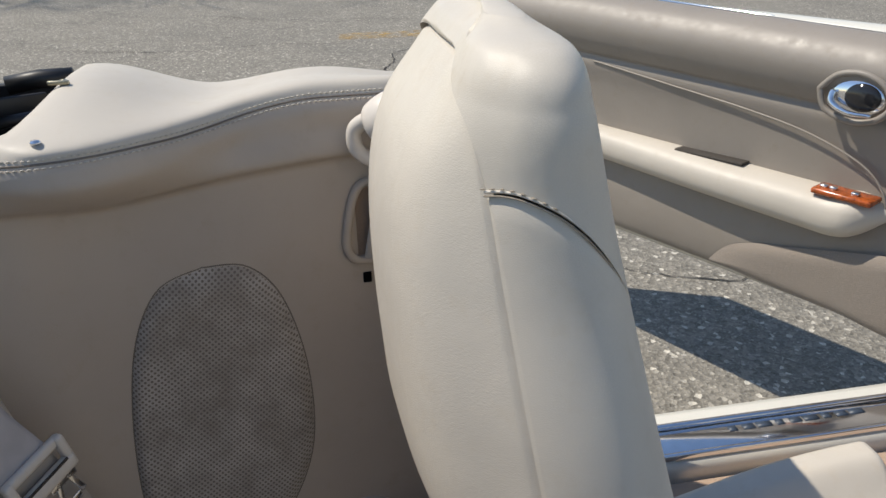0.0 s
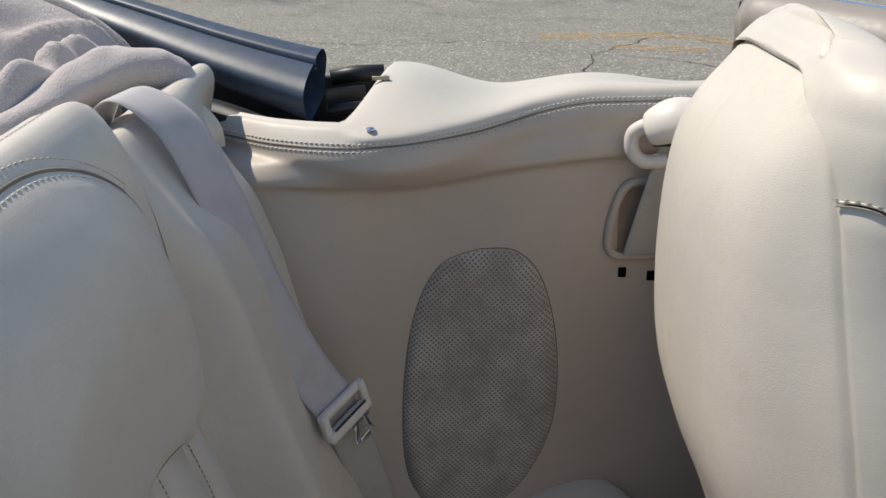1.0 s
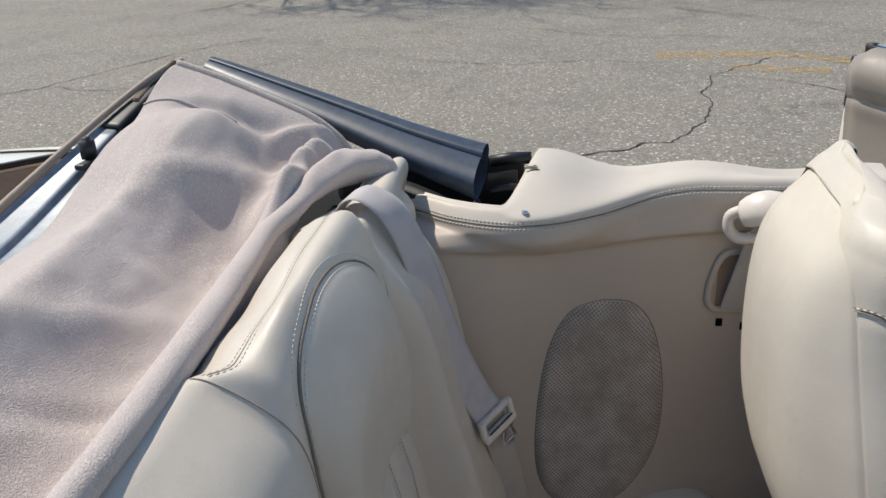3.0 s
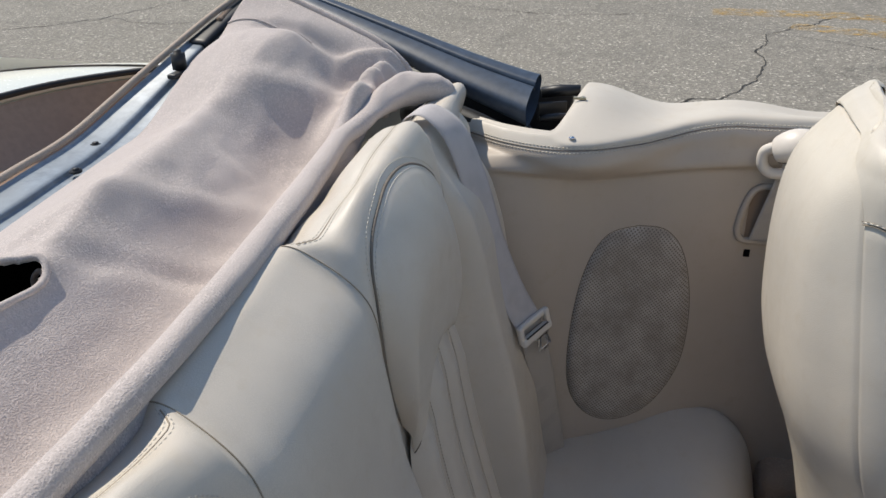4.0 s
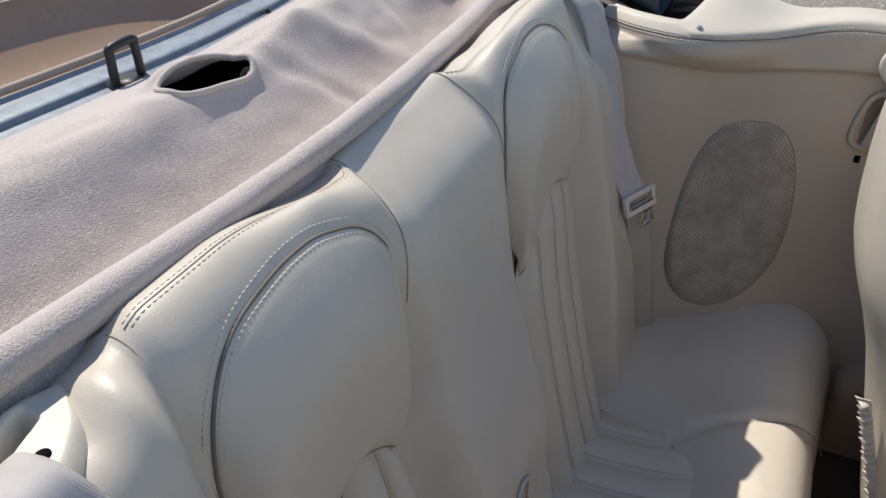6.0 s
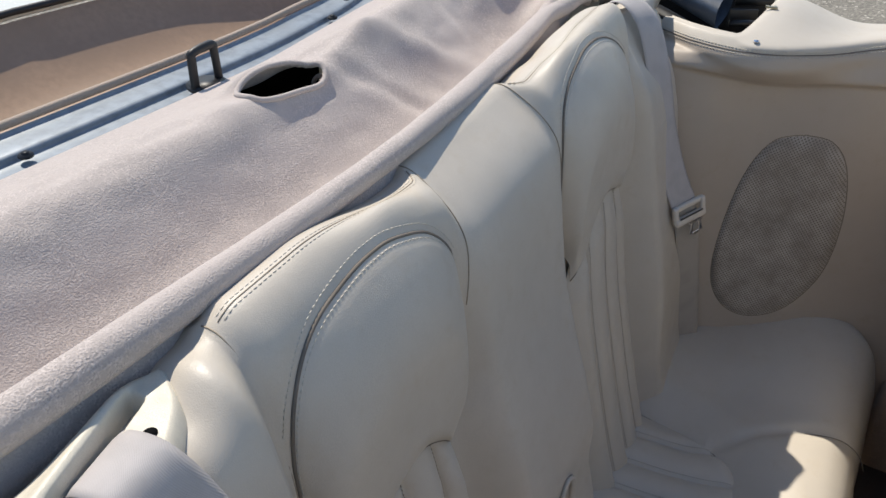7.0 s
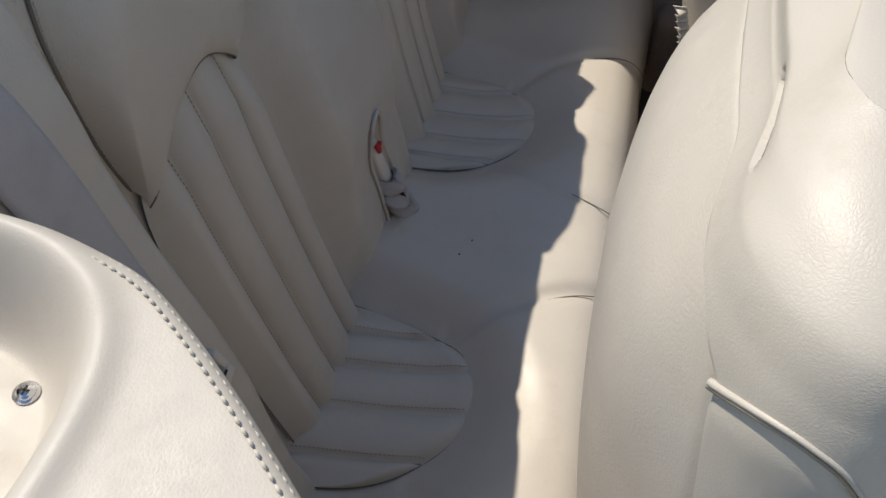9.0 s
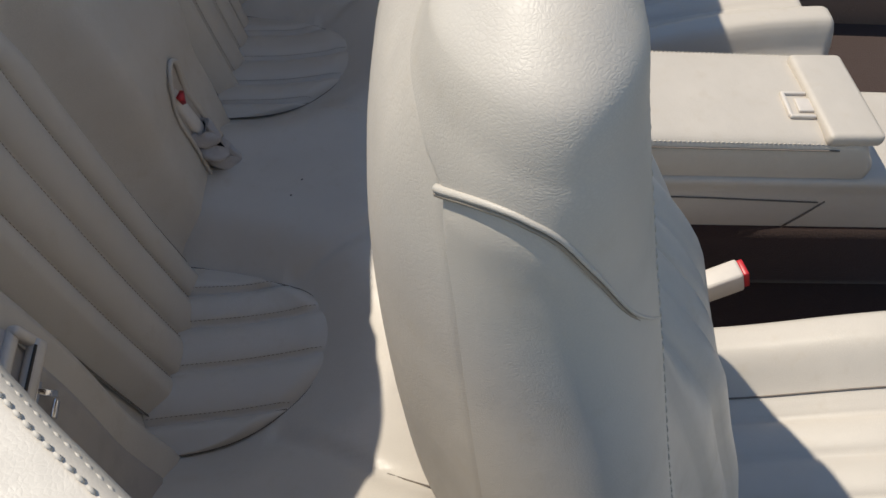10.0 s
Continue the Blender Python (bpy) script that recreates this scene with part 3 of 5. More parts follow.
def pan_point(yc, u, v):
    """Fluted dish of the cushion: u across the seat, v from the crease forward."""
    d = -0.1375 + 0.275 * u
    reach = 0.105 + 0.222 * max(0.0, 1 - (abs(d) / 0.138) ** 2.3) ** 0.55
    x = 0.085 + (reach - 0.085) * v
    rim = min(1.0, 7 * min(u, 1 - u, (1 - v) * 1.4) + 0.03)
    d += 0.030 * (x - 0.20) / 0.2 * min(1.0, 6 * min(u, 1 - u))
    return Vector((x, yc + d, cushion_z(x, yc + d, True) + 0.0005 + (rib_height(u, 0.015, DISH_FLUTES[1 if yc > 0 else -1]) + 0.005) * rim ** 0.6))


for yc in (DISH_Y[1], DISH_Y[-1]):
    pan = rel(rear_seat, part("fluted_dish", sheet(lambda u, v: pan_point(yc, u, v), 90, 36), LEATHER_SOFT, rear_seat))
    rim = [pan_point(yc, (1 - math.cos(math.pi * i / 60)) / 2, 1.0) + Vector((0.001, 0, 0.001)) for i in range(61)]
    sub(part("piping", tube(rim, 0.0007, 6), GROOVE_SHADE, pan, "seam line with groove shade in its dark colour"))
    # valley shade of the dish, painted as dark tubes along its seams
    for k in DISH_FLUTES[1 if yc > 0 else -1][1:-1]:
        sub(part("seam", tube([pan_point(yc, k, 0.02 + 0.97 * i / 40) + Vector((0, 0, 0.0006)) for i in range(41)], 0.0012, 6), GROOVE_SHADE, pan))
        sub(part("stitching", stitches([pan_point(yc, k + 0.022, 0.04 + 0.94 * i / 40) + Vector((0, 0, 0.0008)) for i in range(41)], 0.0055, 0.0036, 0.0005), SEAM, pan))
    for sgn in (-1, 1):
        line = []
        for i in range(31):
            f = i / 30
            x = 0.29 + 0.225 * f
            y = yc + sgn * (0.115 + 0.09 * math.sin(f * math.pi / 2))
            line.append(Vector((x, y, cushion_z(x, y) + 0.0010)))
        sub(part("seam", tube(line, 0.0009, 5), GROOVE_SHADE, cushion))
for y, x in ((-0.085, 0.262), (-0.055, 0.275), (-0.14, 0.34)):
    sub(part("speck", rod(0.0016, 0.001, (x, y, cushion_z(x, y) + 0.0005), sides=7), GAP, cushion, "small dark crumb"))

# buckle pocket in the middle of the backrest
POCKET = [(-0.046, 0.345), (-0.047, 0.41), (-0.045, 0.47), (-0.036, 0.508), (-0.017, 0.522), (0.000, 0.506), (0.008, 0.46), (0.015, 0.40), (0.024, 0.350)]


def pocket():
    path = [spl([(0, a, b) for a, b in POCKET], i / 60) for i in range(61)]
    path = [Vector((back_x(p.y, p.z) + 0.003, p.y, p.z)) for p in path]
    hole = rel(rear_seat, part("pocket", tube(path, lambda f: 0.0026 + 0.0016 * f, 8), LEATHER, rear_seat, "open leather pocket for a belt buckle"))
    inner = sheet(lambda u, v: Vector((back_x(0, 0.345 + 0.15 * v) + 0.0012, -0.046 + (0.044 + 0.022 * (1 - v)) * u, 0.34 + 0.170 * v)), 10, 14)
    sub(part("pocket_lining", inner, VINYL, hole))

    def flap(u, v):
        p = spl([(0, a, b) for a, b in POCKET[4:]], v)
        wide = 0.007 + 0.011 * v
        y = p.y + wide * (u - 0.15)
        return Vector((back_x(y, p.z) + 0.004 + 0.006 * math.sin(math.pi * min(1.0, u * 1.1)) * (0.4 + 0.6 * v), y, p.z))
    sub(part("pocket_flap", thick(sheet(flap, 12, 40), 0.003), LEATHER, hole, "leather flap beside the pocket"))


pocket()
rear_buckle = thing("belt_buckle", "cream seat belt buckle with red button in a gathered sleeve", "belt buckle", "belt buckles", at=(0.13, -0.025, 0.40))
tilt = Matrix.Rotation(radians(-18), 4, "Y") @ Matrix.Rotation(radians(4), 4, "X")
rel(rear_buckle, part("stalk", box((0.014, 0.024, 0.115), (back_x(-0.02, 0.44) + 0.004, -0.025, 0.440), 0.005, tilt), PLASTIC, rear_buckle))
button = bmesh.new()
bmesh.ops.create_cone(button, cap_ends=True, segments=3, radius1=0.011, radius2=0.0095, depth=0.006)
bmesh.ops.transform(button, matrix=Matrix.Translation((back_x(-0.03, 0.478) + 0.0115, -0.0345, 0.480)) @ Matrix.Rotation(radians(78), 4, "Y") @ Matrix.Rotation(radians(20), 4, "Z"), verts=button.verts)
rel(rear_buckle, part("button", button, RED, rear_buckle, "red release button"))


def gathered(u, v):
    """A cloth sleeve pushed down into three loose rolls."""
    w = 2 * math.pi * u
    fold = abs(math.sin(3 * math.pi * v + 0.7 * math.sin(w + 1.3)))
    r = 0.011 + 0.015 * fold ** 0.6 + 0.0025 * math.sin(4 * w + 11 * v)
    return Vector((0.162 + r * math.cos(w) * 0.85 - 0.030 * v, -0.014 + r * math.sin(w) - 0.012 * v + 0.005 * math.sin(9 * v), 0.338 + 0.080 * v))


rel(rear_buckle, part("sleeve", sheet(gathered, 56, 48, close_u=True, caps=True), WEBBING, rear_buckle, "gathered grey cloth sleeve"))

# ---------------------------------------------------------------- quarter trims
def ys(x):
    return curve_at([-0.12, -0.02, 0.05, 0.13, 0.19, 0.25, 0.29, 0.33, 0.38, 0.43, 0.66], [0.70, 0.65, 0.61, 0.592, 0.605, 0.642, 0.674, 0.698, 0.710, 0.714, 0.72], x)


def zs(x):
    return 0.946 + 0.016 * step(0.26, 0.40, x)


def yp(x):
    return curve_at([-0.1, 0.03, 0.10, 0.15, 0.20, 0.30, 0.44, 0.66], [0.58, 0.585, 0.608, 0.64, 0.662, 0.685, 0.72, 0.74], x)


def zc(x):
    return curve_at([-0.1, 0.03, 0.10, 0.18, 0.30, 0.43, 0.66], [0.90, 0.90, 0.892, 0.877, 0.886, 0.890, 0.89], x)


def quarter_point(x, v, notch=True):
    s, p, c, h = ys(x), yp(x), zc(x), zs(x)
    narrow = (1 - step(0.118, 0.158, x)) if notch else 0.0
    lip = 0.83 - (0.83 - (s + 0.036)) * narrow
    zt = 0.985 - 0.020 * narrow - 0.016 * step(0.17, 0.30, x) + 0.006 * math.cos((x - 0.16) * 26) * (1 - narrow)
    roll = min(s - 0.004, p - 0.004)
    pts = [(lip + 0.008 + 0.004 * (1 - narrow), zt - 0.06), (lip, zt - 0.014), (lip - 0.02 * (1 - 0.7 * narrow), zt), ((lip + s) / 2 + 0.004, zt - 0.001), (s + 0.014, h + 0.015), (s, h), (s - 0.006, h - 0.012),
           (0.5 * (s - 0.006) + 0.5 * roll, (h + c) / 2 + 0.004), (0.3 * s + 0.7 * p - 0.010, c + 0.012), (p + 0.002, c), (p + 0.001, c - 0.02), (p - 0.004, 0.78), (p - 0.008, 0.65), (p - 0.02, 0.5), (p - 0.03, 0.36), (p - 0.035, 0.22)]
    q = spl([(0, a, b) for a, b in pts], v)
    return Vector((x, q.y, q.z))


def quarter_at(x, z):
    lo, hi = 0.30, 1.0
    for _ in range(24):
        m = (lo + hi) / 2
        if quarter_point(x, m).z > z:
            lo = m
        else:
            hi = m
    return quarter_point(x, lo)


def perforated():
    m, t, b = material("perforated_cloth", (0.36, 0.31, 0.265), 0.9, 0, 0.25)
    v = coords(t, (1, 1, 1), (0, radians(38), 0))
    w = t.nodes.new("ShaderNodeTexVoronoi")
    w.inputs["Scale"].default_value = 215.0
    w.inputs["Randomness"].default_value = 0.0
    flat = t.nodes.new("ShaderNodeVectorMath")
    flat.operation = "MULTIPLY"
    flat.inputs[1].default_value = (1, 0, 1)
    t.links.new(v, flat.inputs[0])
    t.links.new(flat.outputs[0], w.inputs[0])
    hole = ramp(t, w.outputs["Distance"], [(0.24, (1, 1, 1)), (0.36, (0, 0, 0))])
    n = node(t, "ShaderNodeTexNoise", Scale=22.0, Detail=5.0, Roughness=0.65)
    t.links.new(coords(t), n.inputs[0])
    c = mixed(t, (0.33, 0.29, 0.25), (0.50, 0.45, 0.40), ramp(t, n.outputs[0], [(0.35, (0, 0, 0)), (0.65, (1, 1, 1))]))
    c = mixed(t, c, (0.19, 0.16, 0.135), hole)
    t.links.new(c, b.inputs["Base Color"])
    bump(t, b, [(hole, -0.4, 0.0008), (n.outputs[0], 0.15, 0.004)])
    return m


GRILLE_PERF = perforated()
SPEAKER = [(0.262, 0.796), (0.214, 0.778), (0.182, 0.712), (0.166, 0.60), (0.169, 0.49), (0.202, 0.426), (0.255, 0.41), (0.315, 0.445), (0.357, 0.53), (0.362, 0.64), (0.342, 0.740), (0.308, 0.788), (0.262, 0.796)]


def speaker_point(u, v, lift=0.010):
    e = spl([(a, b, 0) for a, b in SPEAKER], u)
    q = Vector((0.265, 0.61, 0)).lerp(e, v)
    w = quarter_at(q.x, q.y)
    d = lift * (1 - max(0.0, (v - 0.84) / 0.16) ** 2)
    return Vector((w.x, w.y - d + 0.001, w.z))


def mirror(ob):
    for v in ob.data.vertices:
        v.co.y = -v.co.y
    ob.data.flip_normals()


def quarter_trim(side):
    label = "beige moulded rear quarter trim with stitched padded rail and cloth speaker" if side > 0 else "beige moulded rear quarter trim with stitched rail and dished opening"
    t = thing("quarter_trim", label, "car trim", "rear quarter trims", at=(0.3, 0.7 * side, 0.2))
    v0 = 0.325 if side > 0 else 0.60
    made = [part("panel", sheet(lambda u, v: quarter_point(-0.10 + 0.76 * u, v0 + (1 - v0) * v), 130, 80), VINYL, t)]
    if side > 0:
        made.append(part("top_rail", sheet(lambda u, v: quarter_point(-0.06 + 0.72 * u, 0.33 * v), 130, 44), VINYL_TOP, t, "pale padded top rail"))
    else:
        # the near rail is dished round an open well with a screw beside it
        def rail_edge(x):
            return curve_at([-0.10, 0.0, 0.032, 0.065, 0.108, 0.153, 0.185, 0.209, 0.236, 0.264, 0.288, 0.313, 0.40, 0.50, 0.66],
                            [0.66, 0.622, 0.610, 0.6045, 0.6045, 0.6065, 0.6135, 0.622, 0.640, 0.662, 0.683, 0.705, 0.775, 0.83, 0.87], x)

        def dished(u, v):
            x = -0.06 + 0.60 * u
            if v < 0.3:
                w = math.pi / 2 * max(0.0, v / 0.3 - 0.5) * 2
                drop = 0.07 * max(0.0, 0.5 - v / 0.3)
                q = 0.010 * (1 - math.cos(w)) + 0.15 * drop
                z = 0.944 + 0.011 * math.sin(w) - drop
            else:
                q, z = 0.010 + 0.19 * ((v - 0.3) / 0.7), 0.955
            y = rail_edge(x) + q
            d = (abs((x - 0.110) / 0.096) ** 2.6 + abs((y - 0.700) / 0.080) ** 2.6) ** (1 / 2.6)
            z += 0.003 * math.exp(-((d - 1.10) / 0.07) ** 2) - 0.052 * (1 - step(0.70, 1.06, d)) ** 0.9
            return Vector((x, y, z - 0.03 * step(0.80, 0.86, y)))
        bm = sheet(dished, 260, 130)
        cut = [f for f in bm.faces if math.hypot((f.calc_center_median().x - 0.080) / 0.053, (f.calc_center_median().y - 0.686) / 0.050) < 1]
        bmesh.ops.delete(bm, geom=cut, context="FACES")
        rim = [Vector((0.080 + 0.0545 * math.cos(k * math.pi / 18), 0.686 + 0.0515 * math.sin(k * math.pi / 18), 0)) for k in range(36)]
        rim = [dished((p.x + 0.06) / 0.60, 0.3 + 0.7 * (p.y - rail_edge(p.x) - 0.010) / 0.19) - Vector((0, 0, 0.0012)) for p in rim]
        made.append(part("top_rail_edge", tube(rim, 0.0042, 8, closed=True), VINYL_TOP, t, "rounded edge of the opening"))
        made.append(part("top_rail", thick(bm, 0.003), VINYL_TOP, t, "pale padded top rail with a deep dished opening"))
        for q, z in ((0.0035, 0.9517), (0.0082, 0.9556)):
            row = [Vector((x, rail_edge(x) + q, z)) for x in [0.0 + 0.46 * i / 120 for i in range(121)]]
            made.append(part("top_rail_stitching", stitches(row, 0.0050, 0.0036, 0.0009), THREAD, t))
        made.append(part("screw", joined([rod(0.0042, 0.003, (0.160, 0.662, 0.9045), bevel=0.001), rod(0.0058, 0.001, (0.160, 0.662, 0.9035))]), CHROME, t, "chromed cross-head screw"))
        made.append(part("screw_recess", joined([box((0.0046, 0.0010, 0.0012), (0.160, 0.662, 0.9058), 0), box((0.0010, 0.0046, 0.0012), (0.160, 0.662, 0.9058), 0)]), GAP, t))
        # black box gives the well its shade by colour
        made.append(part("opening", box((0.15, 0.13, 0.02), (0.08, 0.69, 0.862), 0.004), UNLIT_BLACK, t, "black box painting in the shade under the opening"))
    if side > 0:
        line = [quarter_point(-0.05 + 0.70 * i / 120, 0.333) for i in range(121)]
        made.append(part("seam", tube(line, 0.0012, 5), GROOVE_SHADE, t))
    for dv in (-0.015, 0.020) if side > 0 else ():
        row = [quarter_point(-0.05 + 0.70 * i / 120, 0.333 + dv) + Vector((0, -0.0004, 0.0006)) for i in range(121)]
        made.append(part("stitching", stitches(row, 0.0058, 0.0042, 0.0009), THREAD, t))
    if side > 0:
        made.append(part("speaker_cover", sheet(speaker_point, 80, 26, close_u=True), GRILLE_PERF, t, "grey-brown perforated cloth speaker cover"))
        made.append(part("speaker_edge", tube([speaker_point(i / 80, 1.0) + Vector((0, 0.0005, 0)) for i in range(80)], 0.0018, 6, closed=True), GROOVE_SHADE, t))
        # recess for the belt reel
        frame_path = along([(0.475, 0, 0.862), (0.445, 0, 0.862), (0.430, 0, 0.845), (0.420, 0, 0.80), (0.424, 0, 0.776), (0.445, 0, 0.768), (0.52, 0, 0.768)], 40)
        frame_path = [quarter_at(p.x, p.z) + Vector((0, -0.003, 0)) for p in frame_path]
        made.append(part("belt_frame", tube(frame_path, 0.0055, 8), VINYL, t, "raised moulded frame of the belt opening"))
        made.append(part("belt_opening", sheet(lambda u, v: quarter_at(0.432 + 0.10 * u, 0.775 + 0.085 * v) + Vector((0, -0.0015, 0)), 10, 8), CANVAS, t))
        for x, z in ((0.441, 0.745), (0.478, 0.738)):
            q = quarter_at(x, z)
            made.append(part("clip_hole", box((0.010, 0.004, 0.013), (q.x, q.y - 0.0005, q.z), 0.001), UNLIT_BLACK, t, "square black clip hole"))
        made.append(part("stud", joined([rod(0.004, 0.014, (0.155, 0.716, 0.987), bevel=0.001), rod(0.0085, 0.003, (0.155, 0.716, 0.982)), box((0.020, 0.005, 0.004), (0.151, 0.712, 0.992), 0.001)]), BRASS, t, "brass post on the rail"))
        made.append(part("popper", rod(0.0046, 0.004, (0.152, 0.606, 0.9625), bevel=0.001), CHROME, t, "small metal popper"))
    for m in made:
        if side < 0:
            if not m.name.startswith(("top_rail", "screw", "opening")):
                for v in m.data.vertices:
                    v.co.y += 0.16 * step(0.26, 0.52, v.co.x) + 0.011 * step(0.13, 0.22, v.co.x) + 0.045 * (1 - step(0.06, 0.22, v.co.x))
            mirror(m)
        rel(t, m)
    return t


quarter_trim(1)
quarter_trim(-1)

# belt guide by the far front seat
guide = thing("belt_guide", "cream plastic shoulder belt guide with hinged cover", "belt guide", at=(0.46, 0.70, 0.93))


cover_path = along([(0.452, 0.684, 0.938), (0.475, 0.672, 0.951), (0.505, 0.668, 0.950), (0.54, 0.672, 0.940)], 20)
rel(guide, part("cover", tube(cover_path, lambda f: 0.012 + 0.014 * math.sin(math.pi * min(1.0, f * 0.8 + 0.18)), 18, flat=0.75), PLASTIC, guide, "pale grey-white rounded cover"))
loop_path = along([(0.452, 0.682, 0.945), (0.436, 0.690, 0.932), (0.436, 0.690, 0.912), (0.450, 0.688, 0.899), (0.475, 0.683, 0.902)], 24)
rel(guide, part("loop", tube(loop_path, 0.0085, 10), PLASTIC, guide, "pale plastic belt loop"))
rel(guide, part("slot", box((0.05, 0.012, 0.007), (0.482, 0.688, 0.921), 0.002), GAP, guide))

# ---------------------------------------------------------------- seat belts
def ribbon(centre, across, half=0.0245, n=70, t=0.0014):
    """A strap along centre points, with the way across it at each of a few knots."""
    rows = []
    for i in range(n + 1):
        c = spl(centre, i / n)
        w = spl(across, i / n)
        rows.append((c, w.normalized()))
    verts, faces = [], []
    for i, (c, w) in enumerate(rows):
        a = rows[min(i + 1, n)][0] - rows[max(i - 1, 0)][0]
        nrm = a.cross(w).normalized()
        for k in range(9):
            f = -1 + k / 4
            verts.append(c + w * half * f + nrm * (t if abs(f) < 0.9 else 0.0004))
        for k in range(9):
            f = 1 - k / 4
            verts.append(c + w * half * f - nrm * (t if abs(f) < 0.9 else 0.0004))
    for i in range(n):
        for k in range(18):
            l = (k + 1) % 18
            faces.append((i * 18 + k, i * 18 + l, i * 18 + 18 + l, i * 18 + 18 + k))
    me = bpy.data.meshes.new("strap")
    me.from_pydata([tuple(v) for v in verts], [], faces)
    return me


def rear_belt(side):
    t = thing("seat_belt", "grey-cream rear seat belt strap with pale plastic tongue", "seat belt", "rear seat belts", at=(0.05, 0.53 * side, 0.5))
    up = [(-0.085, 0.508, 0.990), (-0.062, 0.500, 1.020), (-0.034, 0.494, 1.026), (0.002, 0.491, 0.996), (0.032, 0.490, 0.92), (0.056, 0.492, 0.83), (0.084, 0.498, 0.75), (0.114, 0.504, 0.690)]
    ac = [(0.1, 1, 0), (0.1, 1, 0), (0.15, 0.98, 0.03), (0.30, 0.92, 0.12), (0.40, 0.88, 0.18), (0.46, 0.85, 0.2), (0.5, 0.83, 0.2), (0.52, 0.82, 0.2)]
    low = [(0.114, 0.504, 0.690), (0.123, 0.525, 0.63), (0.133, 0.550, 0.55), (0.145, 0.572, 0.45), (0.156, 0.588, 0.36), (0.158, 0.592, 0.31)]
    la = [(0.52, 0.82, 0.1), (0.6, 0.76, 0.1), (0.72, 0.66, 0.0), (0.74, 0.64, 0), (0.74, 0.64, 0), (0.74, 0.64, 0)]
    c = Vector((0.119, 0.506, 0.684))
    w = Vector((0.52, 0.82, 0.2)).normalized()
    d = (Vector((0.128, 0.53, 0.62)) - Vector((0.10, 0.50, 0.70))).normalized()
    if side < 0:
        up = [(-0.046, 0.537, 0.955), (-0.036, 0.537, 0.980), (-0.018, 0.536, 0.9905), (0.006, 0.533, 0.9880)]
        up += [(back_x(-y, z) + 0.006, y, z) for y, z in ((0.524, 0.955), (0.514, 0.90), (0.508, 0.83), (0.506, 0.76), (0.507, 0.69), (0.510, 0.625))]
        lie = [((back_x(-y - 0.024, z - 0.004) - back_x(-y + 0.024, z + 0.004)) / 0.048, 1, -0.12) for _, y, z in up[4:]]
        ac = [(0.2, 1, -0.06), (0.2, 1, -0.06), (0.15, 1, -0.06), (0.1, 1, -0.08)] + lie
        low = [up[-1]] + [(back_x(-y, z) + 0.005, y, z) for y, z in ((0.511, 0.58), (0.512, 0.54), (0.513, 0.49), (0.514, 0.42), (0.514, 0.34))]
        la = [lie[-1]] + [(lie[-1][0], 1, 0)] * 5
        c = Vector(up[-1]) + Vector((0.004, 0, -0.008))
        w = Vector(lie[-1]).normalized()
        d = Vector((0.25, -0.15, -1)).normalized()
    made = [part("strap", ribbon(up, ac, 0.0262), WEBBING_RIB, t), part("lower_strap", ribbon(low, la, 0.0245), WEBBING_DARK, t)]
    d = (d - w * d.dot(w)).normalized()
    n = w.cross(d).normalized()
    if n.x < 0:
        n = -n
    rot = Matrix((w, d, n)).transposed().to_4x4()
    place = Matrix.Translation(c + n * 0.003) @ rot
    body = joined([box((0.066, 0.014, 0.011), (0, 0.011, 0.002), 0.004), box((0.066, 0.010, 0.008), (0, -0.014, -0.002), 0.003), box((0.009, 0.034, 0.010), (0.0295, -0.002, 0), 0.003), box((0.009, 0.034, 0.010), (-0.0295, -0.002, 0), 0.003)])
    bmesh.ops.transform(body, matrix=place, verts=body.verts)
    tongue = part("tongue", body, PLASTIC, t, "pale plastic belt tongue")
    blade = joined([box((0.006, 0.030, 0.0025), (0.004, 0.034, 0.001), 0.001, Matrix.Rotation(radians(14), 4, "Z")), box((0.006, 0.030, 0.0025), (0.022, 0.034, 0.001), 0.001, Matrix.Rotation(radians(-14), 4, "Z")), box((0.016, 0.007, 0.0025), (0.013, 0.049, 0.001), 0.001), box((0.030, 0.012, 0.0025), (0.013, 0.021, 0.001), 0.001)])
    bmesh.ops.transform(blade, matrix=place, verts=blade.verts)
    made += [tongue, part("latch_plate", blade, CHROME, t, "metal latch plate")]
    slot = box((0.050, 0.0025, 0.0018), (0, 0.0035, 0.0068), 0.0005)
    bmesh.ops.transform(slot, matrix=place, verts=slot.verts)
    made.append(part("tongue_slot", slot, GAP, t))
    for m in made:
        if side < 0:
            mirror(m)
        rel(t, m)
    return t


def webbing(name, color):
    m, t, b = material(name, color, 0.65, 0, 0.3)
    v = coords(t)
    w = node(t, "ShaderNodeTexWave", Scale=420.0, Distortion=0.6, Detail=1.0)
    w.bands_direction = "DIAGONAL"
    t.links.new(v, w.inputs[0])
    n = node(t, "ShaderNodeTexNoise", Scale=35.0, Detail=4.0)
    t.links.new(v, n.inputs[0])
    c = mixed(t, tuple(k * 0.88 for k in color), color, w.outputs["Fac"])
    c = mixed(t, tuple(k * 0.85 for k in color), c, ramp(t, n.outputs[0], [(0.35, (0, 0, 0)), (0.55, (1, 1, 1))]))
    t.links.new(c, b.inputs["Base Color"])
    bump(t, b, [(w.outputs["Fac"], 0.25, 0.0006)])
    return m


WEBBING_RIB = webbing("woven_belt", (0.50, 0.465, 0.455))
# darker, browner webbing for the lower straps and the front belt
WEBBING_DARK = webbing("woven_belt_darker", (0.44, 0.40, 0.36))
rear_belt(1)
rear_belt(-1)
